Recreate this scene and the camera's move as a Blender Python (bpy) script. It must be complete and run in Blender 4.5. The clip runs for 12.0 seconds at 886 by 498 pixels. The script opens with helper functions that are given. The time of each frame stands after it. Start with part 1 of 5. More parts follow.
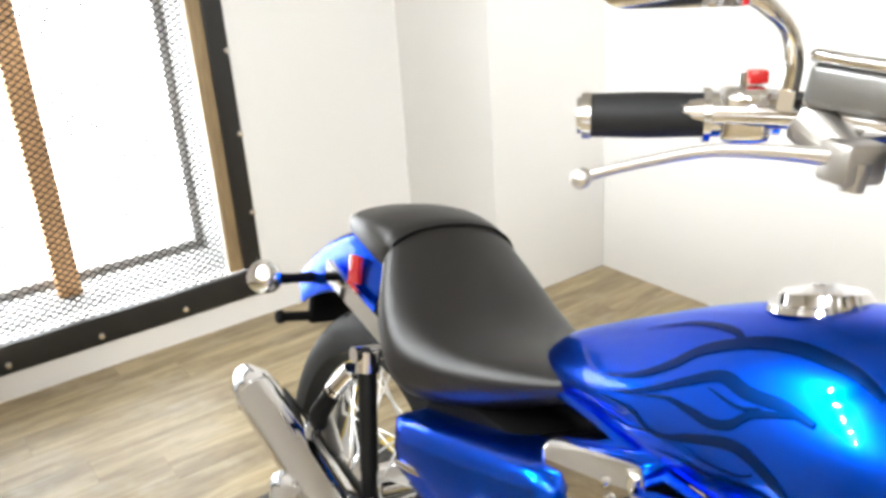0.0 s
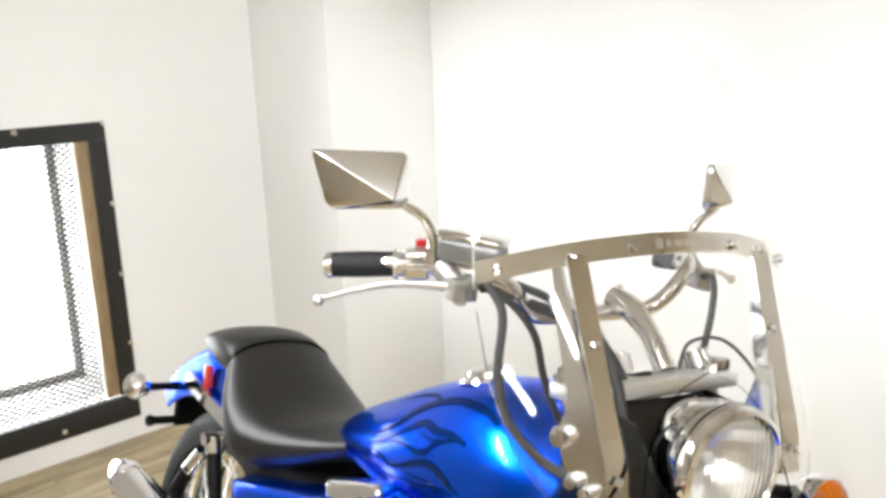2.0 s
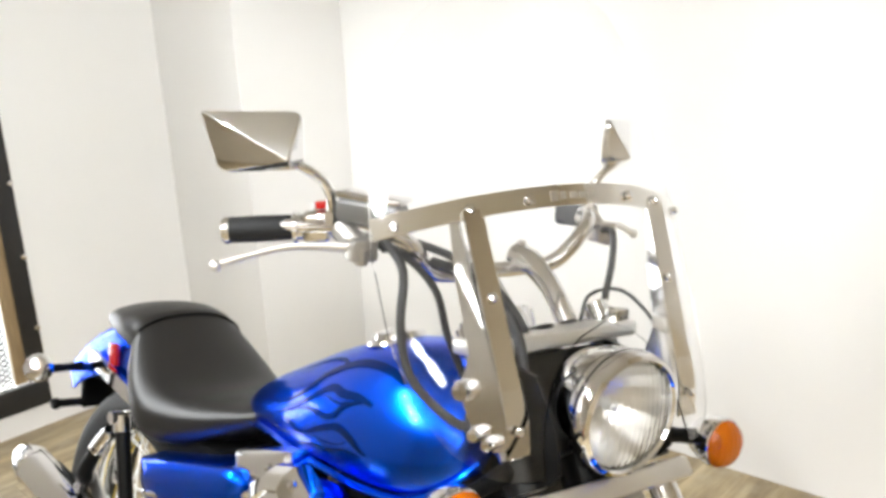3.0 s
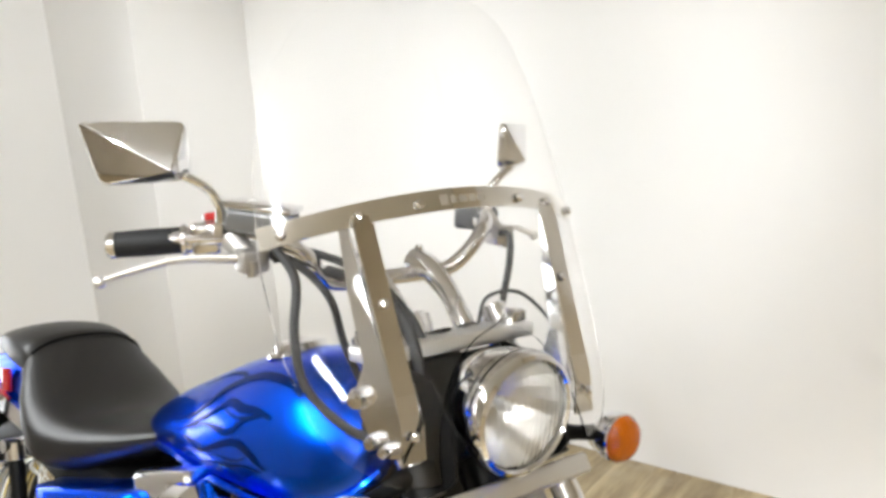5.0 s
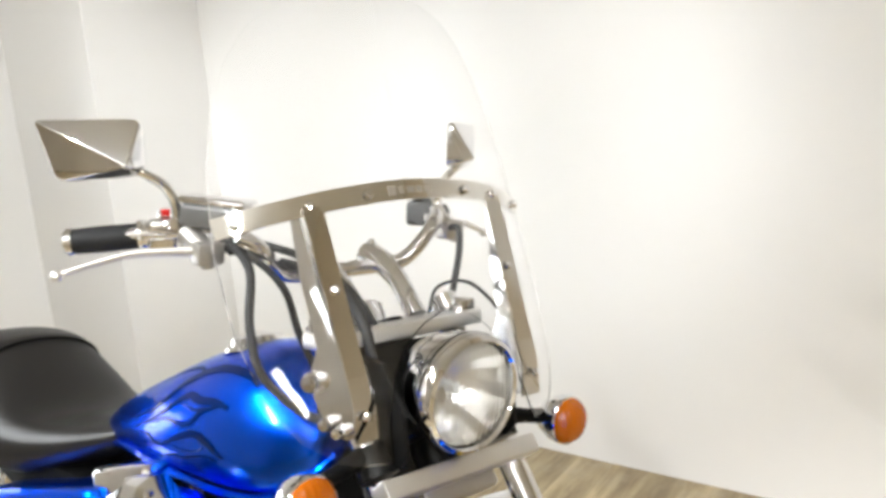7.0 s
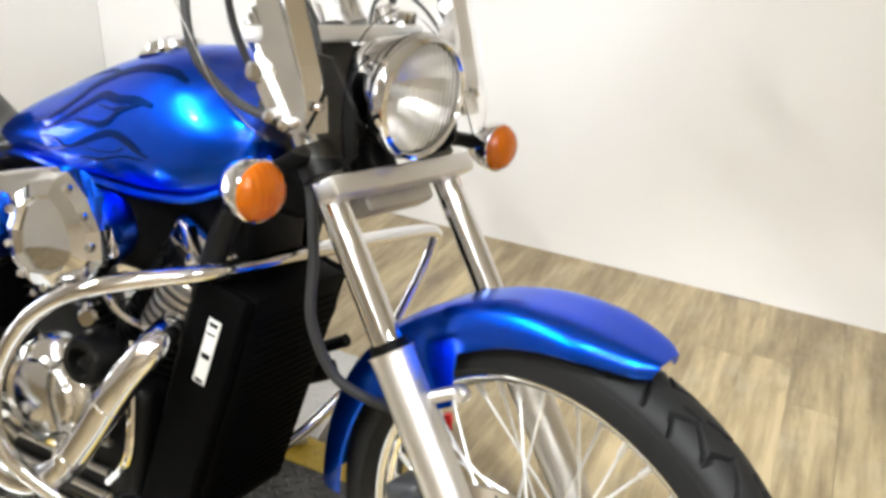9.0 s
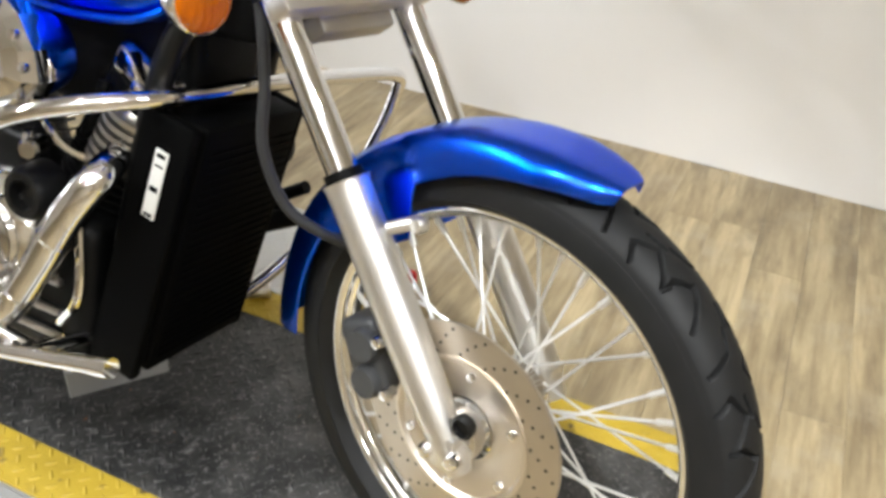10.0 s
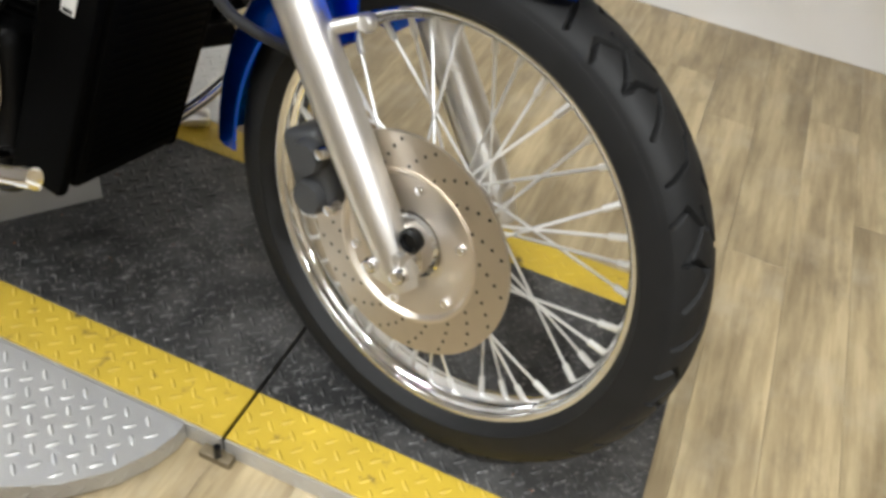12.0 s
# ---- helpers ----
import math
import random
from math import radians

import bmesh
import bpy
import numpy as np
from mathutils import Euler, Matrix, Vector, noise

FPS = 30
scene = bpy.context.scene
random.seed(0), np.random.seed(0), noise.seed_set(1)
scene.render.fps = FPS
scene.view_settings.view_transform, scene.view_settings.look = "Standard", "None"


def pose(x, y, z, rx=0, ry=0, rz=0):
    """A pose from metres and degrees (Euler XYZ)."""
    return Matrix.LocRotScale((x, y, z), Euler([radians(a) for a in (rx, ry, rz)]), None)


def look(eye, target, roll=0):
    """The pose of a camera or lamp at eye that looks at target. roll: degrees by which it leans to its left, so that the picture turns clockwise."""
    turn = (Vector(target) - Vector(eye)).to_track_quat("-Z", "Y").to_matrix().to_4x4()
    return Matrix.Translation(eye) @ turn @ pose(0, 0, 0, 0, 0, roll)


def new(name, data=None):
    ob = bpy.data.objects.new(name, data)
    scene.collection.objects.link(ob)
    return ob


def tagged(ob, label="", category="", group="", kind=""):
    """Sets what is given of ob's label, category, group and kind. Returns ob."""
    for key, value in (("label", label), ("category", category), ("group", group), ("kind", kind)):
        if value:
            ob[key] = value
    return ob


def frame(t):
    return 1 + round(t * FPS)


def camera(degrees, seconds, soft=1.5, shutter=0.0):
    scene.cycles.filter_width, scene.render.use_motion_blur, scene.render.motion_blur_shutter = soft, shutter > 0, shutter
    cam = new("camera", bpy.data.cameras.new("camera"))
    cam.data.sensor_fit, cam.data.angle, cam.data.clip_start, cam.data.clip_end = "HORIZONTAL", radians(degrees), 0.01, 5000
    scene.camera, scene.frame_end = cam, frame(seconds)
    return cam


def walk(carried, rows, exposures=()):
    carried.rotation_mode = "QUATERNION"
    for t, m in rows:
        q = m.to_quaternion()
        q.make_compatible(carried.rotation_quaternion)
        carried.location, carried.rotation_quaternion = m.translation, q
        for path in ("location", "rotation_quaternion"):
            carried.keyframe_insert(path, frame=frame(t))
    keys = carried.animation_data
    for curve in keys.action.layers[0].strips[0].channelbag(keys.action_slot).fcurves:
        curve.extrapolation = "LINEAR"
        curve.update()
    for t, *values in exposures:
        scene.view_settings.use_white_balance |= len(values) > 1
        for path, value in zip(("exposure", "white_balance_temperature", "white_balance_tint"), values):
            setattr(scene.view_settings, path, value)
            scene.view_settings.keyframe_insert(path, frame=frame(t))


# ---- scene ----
cam = camera(55.22, 12.0, soft=3.5)
ROWS = [
    (0, -0.2931, -0.5196, 1.3325, 68.094, 3.717, 53.958),
    (0.5, -0.0073, -0.5421, 1.3706, 72.004, 4.248, 55.894),
    (0.7, 0.0943, -0.5352, 1.3855, 71.166, 4.085, 55.974),
    (1, 0.192, -0.5294, 1.4076, 73.548, 5.41, 57.15),
    (1.5, 0.1944, -0.6455, 1.4518, 76.07, 6.106, 49.719),
    (2, 0.202, -0.7111, 1.4596, 76.926, 2.25, 46.706),
    (2.5, 0.2172, -0.7063, 1.4472, 76.029, 2.134, 43.655),
    (3, 0.2264, -0.6855, 1.4352, 74.977, 2.995, 41.363),
    (5, 0.2584, -0.6557, 1.4274, 75.275, 3.606, 35.996),
    (5.5, 0.2778, -0.6557, 1.4332, 76.136, 3.66, 35.307),
    (6, 0.2993, -0.6648, 1.433, 76.59, 4.271, 34.704),
    (6.5, 0.3129, -0.6709, 1.4323, 76.395, 4.071, 34.202),
    (6.7, 0.3121, -0.6771, 1.4229, 76.763, 4.05, 33.931),
    (8.3, 0.2309, -0.7719, 1.3099, 69.121, 0.152, 27.845),
    (8.5, 0.2188, -0.777, 1.2981, 68.276, -0.857, 26.767),
    (9, 0.2121, -0.7768, 1.2609, 63.624, -2.676, 25.538),
    (9.5, 0.2199, -0.7669, 1.2208, 59.712, -3.816, 24.14),
    (10, 0.233, -0.7636, 1.1764, 56.167, -4.218, 24.44),
    (10.5, 0.24, -0.7632, 1.1389, 53.09, -5.118, 24.06),
    (11, 0.2399, -0.768, 1.1129, 49.809, -5.99, 23.015),
    (11.5, 0.2438, -0.7662, 1.0873, 47.854, -6.846, 22.518),
    (12, 0.2391, -0.7599, 1.0942, 47.295, -7.294, 22.44),
]
EXPOSURES = [(0.0, 1.25), (1.5, 1.15), (3.0, 1.1), (5.0, 0.92), (6.5, 0.92), (8.5, 1.08), (10.0, 0.85), (11.0, 0.6), (12.0, 0.47)]
walk(cam, [(t, pose(x, y, z, rx, ry, rz)) for t, x, y, z, rx, ry, rz in ROWS], EXPOSURES)

# ---- measures ----
DECK = 0.042                 # height of the lift's deck over the floor
WALL_X, WALL_Y = -2.98, 1.715
ROOM_X, ROOM_Y, ROOM_Z = 5.5, -5.5, 3.0
STEER = Matrix.Translation((0, 0, DECK - 0.0023)) @ Matrix.Rotation(radians(-15.39), 4, "Z") @ Matrix.Rotation(radians(-6.986), 4, "X")
CHASSIS = Matrix.Rotation(radians(-1.39), 4, "Z") @ Matrix.Rotation(radians(-13.0), 4, "X")
HEAD = Vector((-0.45, 0, 0.9))
CHASSIS = Matrix.Translation(STEER @ HEAD - CHASSIS @ HEAD) @ CHASSIS
BODY = STEER.inverted() @ CHASSIS     # the frame's pose inside the turned front end's axes

# ---- world and light ----
world = bpy.data.worlds.new("world")
scene.world = world
world.use_nodes = True
world.node_tree.nodes["Background"].inputs[0].default_value = (1.0, 0.98, 0.95, 1)
world.node_tree.nodes["Background"].inputs[1].default_value = 0.35


def area_lamp(name, m, sx, sy, power, colour):
    data = bpy.data.lights.new(name, "AREA")
    data.shape, data.size, data.size_y, data.energy, data.color = "RECTANGLE", sx, sy, power, colour
    ob = new(name, data)
    ob.matrix_world = m
    return ob


def spot_lamp(name, eye, target, power, angle, colour, radius=0.045):
    data = bpy.data.lights.new(name, "SPOT")
    data.energy, data.spot_size, data.spot_blend, data.shadow_soft_size, data.color = power, radians(angle), 0.9, radius, colour
    ob = new(name, data)
    ob.matrix_world = look(eye, target)
    return ob


area_lamp("window_daylight", look((-3.45, -0.07, 0.685), (0, -0.07, 0.685)), 1.0, 1.0, 12, (0.9, 0.96, 1.0))
# Unseen lamps added to brighten the ceiling that the chrome mirrors.
for ly in (-1.5, -2.7, -3.9):
    area_lamp("added_ceiling_fill", look((0.4, ly, 2.72), (0.4, ly, 3.0)), 1.1, 0.16, 9, (0.945, 0.975, 1.0))
# Unseen area lamps added as fill for the room in front of the motorcycle.
for lx, ly, power in ((2.7, -1.3, 22), (2.7, -2.8, 22), (2.7, -4.3, 22)):
    area_lamp("added_room_fill", look((lx, ly, 2.97), (lx, ly, 0)), 0.9, 0.16, power, (0.945, 0.975, 1.0))
# Extra spot, added to lift the window wall and the column.
spot_lamp("unseen_wall_spot", (0.9, -1.7, 2.85), (-2.9, 0.95, 0.8), 280, 38, (0.945, 0.98, 1.0), 0.1)
for i in range(4):
    spot_lamp("unseen_wall_spot", (1.5 - 0.85 * i, -1.6, 2.88), (1.0 - 0.95 * i, 1.715, (1.65, 1.45, 1.15, 1.1)[i]), (17, 100, 215, 245)[i], 27, (0.945, 0.98, 1.0), 0.22)
# Two further unseen spots, added to lift the front wheel, floor and fork.
for i in range(2):
    spot_lamp("track_spot_light", ((1.15, -0.4)[i], -1.45, 2.85), ((0.56, -0.3)[i], (0.32, 0.05)[i], (0.0, 0.45)[i]), (225, 70)[i], (42, 52)[i], (0.945, 0.98, 1.0))
for i in range(5):
    spot_lamp("track_spot_light", (-2.35 + 0.05 * i, -0.55 - 0.48 * i, 2.86), (-0.9, 0.05, 0.45), 46, 62, (0.945, 0.98, 1.0), 0.035)

# ---- materials ----


def shader(name, colour, rough=0.5, metal=0.0, vary=0.12, scale=18.0, bump=0.0, bump_scale=220.0, coat=0.0, rough_vary=0.1, aniso=0.0, stretch=(1, 1, 1), objects=0.0, spec=0.5):
    """A principled surface whose tone, gloss and relief vary at two scales."""
    mat = bpy.data.materials.new(name)
    mat.use_nodes = True
    nt = mat.node_tree
    p = nt.nodes["Principled BSDF"]
    tc, mp = nt.nodes.new("ShaderNodeTexCoord"), nt.nodes.new("ShaderNodeMapping")
    mp.inputs["Scale"].default_value = stretch
    nt.links.new(tc.outputs["Object"], mp.inputs["Vector"])
    big, fine = nt.nodes.new("ShaderNodeTexNoise"), nt.nodes.new("ShaderNodeTexNoise")
    big.inputs["Scale"].default_value, big.inputs["Detail"].default_value = scale, 6
    fine.inputs["Scale"].default_value, fine.inputs["Detail"].default_value = bump_scale, 3
    for n in (big, fine):
        nt.links.new(mp.outputs["Vector"], n.inputs["Vector"])
    ramp = nt.nodes.new("ShaderNodeMapRange")
    ramp.inputs["To Min"].default_value, ramp.inputs["To Max"].default_value = 1 - vary, 1 + vary
    nt.links.new(big.outputs["Fac"], ramp.inputs["Value"])
    mul = nt.nodes.new("ShaderNodeMix")
    mul.data_type, mul.blend_type = "RGBA", "MULTIPLY"
    mul.inputs["Factor"].default_value = 1
    mul.inputs["A"].default_value = (*colour, 1)
    nt.links.new(ramp.outputs["Result"], mul.inputs["B"])
    out = mul.outputs["Result"]
    if objects:
        info, r2, m2 = nt.nodes.new("ShaderNodeObjectInfo"), nt.nodes.new("ShaderNodeMapRange"), nt.nodes.new("ShaderNodeMix")
        r2.inputs["To Min"].default_value, r2.inputs["To Max"].default_value = 1 - objects, 1 + objects
        nt.links.new(info.outputs["Random"], r2.inputs["Value"])
        m2.data_type, m2.blend_type = "RGBA", "MULTIPLY"
        m2.inputs["Factor"].default_value = 1
        nt.links.new(out, m2.inputs["A"])
        nt.links.new(r2.outputs["Result"], m2.inputs["B"])
        out = m2.outputs["Result"]
    nt.links.new(out, p.inputs["Base Color"])
    rr = nt.nodes.new("ShaderNodeMapRange")
    rr.inputs["To Min"].default_value, rr.inputs["To Max"].default_value = max(0.01, rough * (1 - rough_vary)), min(1, rough * (1 + rough_vary))
    nt.links.new(fine.outputs["Fac"], rr.inputs["Value"])
    nt.links.new(rr.outputs["Result"], p.inputs["Roughness"])
    p.inputs["Metallic"].default_value = metal
    p.inputs["Specular IOR Level"].default_value = spec
    p.inputs["Coat Weight"].default_value = coat
    p.inputs["Coat Roughness"].default_value = 0.03
    if bump:
        b = nt.nodes.new("ShaderNodeBump")
        b.inputs["Strength"].default_value, b.inputs["Distance"].default_value = bump, 0.002
        nt.links.new(fine.outputs["Fac"], b.inputs["Height"])
        nt.links.new(b.outputs["Normal"], p.inputs["Normal"])
    return mat


def glass(name, colour=(1, 1, 1), rough=0.0, ior=1.45):
    mat = bpy.data.materials.new(name)
    mat.use_nodes = True
    p = mat.node_tree.nodes["Principled BSDF"]
    p.inputs["Base Color"].default_value = (*colour, 1)
    p.inputs["Roughness"].default_value = rough
    p.inputs["Transmission Weight"].default_value = 1
    p.inputs["IOR"].default_value = ior
    return mat


def glowing(name, colour, strength):
    mat = bpy.data.materials.new(name)
    mat.use_nodes = True
    p = mat.node_tree.nodes["Principled BSDF"]
    p.inputs["Base Color"].default_value = (*colour, 1)
    p.inputs["Emission Color"].default_value = (*colour, 1)
    p.inputs["Emission Strength"].default_value = strength
    return mat


def spots(mat, colour, scale, low, high, stretch=None):
    """Worn or dirty patches of another tone, shaped by noise."""
    nt = mat.node_tree
    p = nt.nodes["Principled BSDF"]
    src = p.inputs["Base Color"].links[0].from_socket
    tc, no, mr, mx = [nt.nodes.new("ShaderNode" + k) for k in ("TexCoord", "TexNoise", "MapRange", "Mix")]
    no.inputs["Scale"].default_value, no.inputs["Detail"].default_value, no.inputs["Roughness"].default_value = scale, 5, 0.65
    mr.inputs["From Min"].default_value, mr.inputs["From Max"].default_value = low, high
    mx.data_type = "RGBA"
    mx.inputs["B"].default_value = (*colour, 1)
    if stretch:
        place, mp = nt.nodes.new("ShaderNodeNewGeometry"), nt.nodes.new("ShaderNodeMapping")
        mp.inputs["Scale"].default_value = stretch
        nt.links.new(place.outputs["Position"], mp.inputs["Vector"])
        nt.links.new(mp.outputs["Vector"], no.inputs["Vector"])
    else:
        nt.links.new(tc.outputs["Object"], no.inputs["Vector"])
    nt.links.new(no.outputs["Fac"], mr.inputs["Value"])
    nt.links.new(mr.outputs["Result"], mx.inputs["Factor"])
    nt.links.new(src, mx.inputs["A"])
    nt.links.new(mx.outputs["Result"], p.inputs["Base Color"])


WALL_PAINT = shader("wall_paint", (0.80, 0.785, 0.762), 0.7, vary=0.02, scale=3, bump=0.12, bump_scale=160)
# Tan for unseen walls only, picked for its reflection in the chrome.
TAN_PAINT = shader("tan_wall_paint", (0.66, 0.59, 0.47), 0.7, vary=0.06, scale=3, bump=0.1)
CEILING_PAINT = shader("ceiling_paint", (0.84, 0.83, 0.80), 0.8, vary=0.03, scale=3, bump=0.1)
CHROME = shader("chrome", (0.82, 0.82, 0.83), 0.05, 1.0, vary=0.02, scale=9, rough_vary=0.5)
WORN_CHROME = shader("worn_chrome", (0.80, 0.785, 0.755), 0.045, 1.0, vary=0.06, scale=26, rough_vary=0.4, bump=0.02)
SATIN = shader("satin_aluminium", (0.78, 0.765, 0.74), 0.4, 1.0, vary=0.05, scale=20, bump=0.03, bump_scale=400)
SPOKE_STEEL = shader("bright_spoke_steel", (0.88, 0.88, 0.87), 0.32, 0.7, vary=0.03, scale=30)
RIM_STEEL = shader("polished_rim_steel", (0.86, 0.86, 0.85), 0.06, 1.0, vary=0.04, scale=20, rough_vary=0.3)
BRACKET_METAL = shader("brushed_bracket_metal", (0.86, 0.86, 0.86), 0.12, 1.0, vary=0.06, scale=12, bump=0.03, bump_scale=400)
CAST = shader("cast_aluminium", (0.52, 0.50, 0.47), 0.42, 1.0, vary=0.1, scale=30, bump=0.12, bump_scale=500)
CARRIER = shader("disc_carrier_metal", (0.74, 0.68, 0.60), 0.38, 1.0, vary=0.06, scale=30, bump=0.03)
DISC_STEEL = shader("brake_disc_steel", (0.56, 0.505, 0.43), 0.36, 1.0, vary=0.08, scale=40, bump=0.03)
BLUE = shader("blue_metallic_paint", (0.0, 0.090, 0.82), 0.27, 1.0, vary=0.05, scale=6, coat=0.60, bump=0.015, bump_scale=1800)
FLAME = shader("dark_flame_paint", (0.0, 0.022, 0.14), 0.34, 1.0, vary=0.1, scale=20, coat=0.4)
for paint in (BLUE, FLAME):
    skin = paint.node_tree.nodes["Principled BSDF"].inputs
    skin["Specular Tint"].default_value = (0.0, 0.46, 0.95, 1)
    skin["Coat Roughness"].default_value = 0.008
BLACK_METAL = shader("black_paint", (0.005, 0.005, 0.005), 0.32, spec=0.25, vary=0.2, scale=30, bump=0.05)
BLACK_PLASTIC = shader("black_plastic", (0.0025, 0.0025, 0.0025), 0.5, spec=0.09, vary=0.2, scale=40, bump=0.1)
ENGINE_BLACK = shader("engine_black", (0.003, 0.003, 0.003), 0.45, spec=0.2, vary=0.3, scale=30, bump=0.15)
RADIATOR_BLACK = shader("radiator_black", (0.0014, 0.0014, 0.0014), 0.6, spec=0.04, vary=0.3, scale=30, bump=0.1)
RUBBER = shader("tyre_rubber", (0.010, 0.010, 0.010), 0.56, spec=0.22, vary=0.35, scale=22, bump=0.18, bump_scale=420)
GRIP_RUBBER = shader("grip_rubber", (0.010, 0.010, 0.010), 0.6, spec=0.3, vary=0.15, scale=60, bump=0.2, bump_scale=900)
LEATHER = shader("seat_vinyl", (0.0100, 0.0092, 0.0085), 0.40, spec=0.5, vary=0.15, scale=16, bump=0.16, bump_scale=650)
HOSE = shader("hose_rubber", (0.028, 0.028, 0.029), 0.5, spec=0.3, vary=0.15, scale=50, bump=0.08)
CALIPER_GREY = shader("caliper_grey", (0.055, 0.056, 0.058), 0.5, 0.3, vary=0.2, scale=40, bump=0.1)
RESERVOIR_GREY = shader("reservoir_grey_metal", (0.25, 0.25, 0.25), 0.4, 0.8, vary=0.08, scale=30, bump=0.05, bump_scale=400)
GREY_METAL = shader("grey_metal", (0.10, 0.10, 0.10), 0.45, 0.6, vary=0.25, scale=40, bump=0.1)
AMBER = glass("amber_lens", (0.66, 0.165, 0.003), 0.08)
AMBER.node_tree.nodes["Principled BSDF"].inputs["Transmission Weight"].default_value = 0.35
def fluted(mat, scale, strength):
    """Pressed ribs and beads in a lamp's lens."""
    nt = mat.node_tree
    tc, wave, cell, add, bmp = [nt.nodes.new("ShaderNode" + k) for k in ("TexCoord", "TexWave", "TexVoronoi", "Math", "Bump")]
    wave.inputs["Scale"].default_value, wave.inputs["Distortion"].default_value = scale, 0.0
    cell.inputs["Scale"].default_value = scale * 2.4
    bmp.inputs["Strength"].default_value, bmp.inputs["Distance"].default_value = strength, 0.003
    nt.links.new(tc.outputs["Object"], wave.inputs["Vector"])
    nt.links.new(tc.outputs["Object"], cell.inputs["Vector"])
    nt.links.new(wave.outputs["Fac"], add.inputs[0])
    nt.links.new(cell.outputs["Distance"], add.inputs[1])
    nt.links.new(add.outputs[0], bmp.inputs["Height"])
    nt.links.new(bmp.outputs["Normal"], nt.nodes["Principled BSDF"].inputs["Normal"])


fluted(AMBER, 34, 0.22)
CLEAR = glass("clear_glass", (0.99, 0.99, 0.99))
LAMP_GLASS = glass("fluted_lamp_glass", (0.99, 0.99, 0.99), 0.03)
fluted(LAMP_GLASS, 28, 0.12)
REFLECTOR = shader("lamp_reflector", (0.70, 0.69, 0.66), 0.3, 1.0, vary=0.05, scale=30)
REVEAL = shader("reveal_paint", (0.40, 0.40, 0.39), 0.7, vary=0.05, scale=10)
SASH = shader("grey_sash", (0.33, 0.32, 0.31), 0.5, 0.3, vary=0.2, scale=30)
ACRYLIC = glass("clear_acrylic", (1, 1, 1), 0.0, 1.36)
RED = shader("red_plastic", (0.5, 0.012, 0.012), 0.25, vary=0.06, scale=60, coat=0.5)
RED_LENS = shader("dark_red_lens", (0.27, 0.010, 0.012), 0.2, vary=0.06, scale=60, coat=0.5)
LABEL = shader("white_label", (0.75, 0.75, 0.72), 0.5, vary=0.05, scale=60)
DECK_BLACK = shader("worn_black_tread_plate", (0.019, 0.019, 0.019), 0.45, 0.1, vary=0.6, scale=14, bump=0.2, bump_scale=300)
spots(DECK_BLACK, (0.075, 0.073, 0.070), 9, 0.46, 0.70)
spots(DECK_BLACK, (0.20, 0.19, 0.18), 150, 0.58, 0.66)
spots(DECK_BLACK, (0.30, 0.11, 0.03), 60, 0.70, 0.74)
spots(DECK_BLACK, (0.15, 0.147, 0.143), 65, 0.60, 0.68)
DECK_YELLOW = shader("worn_yellow_paint", (0.53, 0.37, 0.035), 0.48, vary=0.2, scale=16, bump=0.15, bump_scale=300)
spots(DECK_YELLOW, (0.10, 0.07, 0.03), 26, 0.60, 0.72)
DECK_SILVER = shader("silver_tread_plate", (0.54, 0.54, 0.53), 0.42, 0.6, vary=0.12, scale=16, bump=0.1, bump_scale=300)
FRAME_BLACK = shader("window_frame_black", (0.016, 0.015, 0.014), 0.42, vary=0.3, scale=25, bump=0.15)
FRAME_WOOD = shader("window_frame_wood", (0.27, 0.19, 0.10), 0.6, vary=0.45, scale=14, stretch=(6, 6, 0.8), bump=0.3)
MULLION = shader("brown_mullion", (0.62, 0.36, 0.17), 0.6, vary=0.3, scale=20, stretch=(5, 5, 0.8), bump=0.2)
MESH_STEEL = shader("expanded_steel", (0.03, 0.03, 0.03), 0.5, 0.3, vary=0.2, scale=40)
DAYLIGHT = glowing("bright_daylight", (0.96, 0.98, 1.0), 1.5)


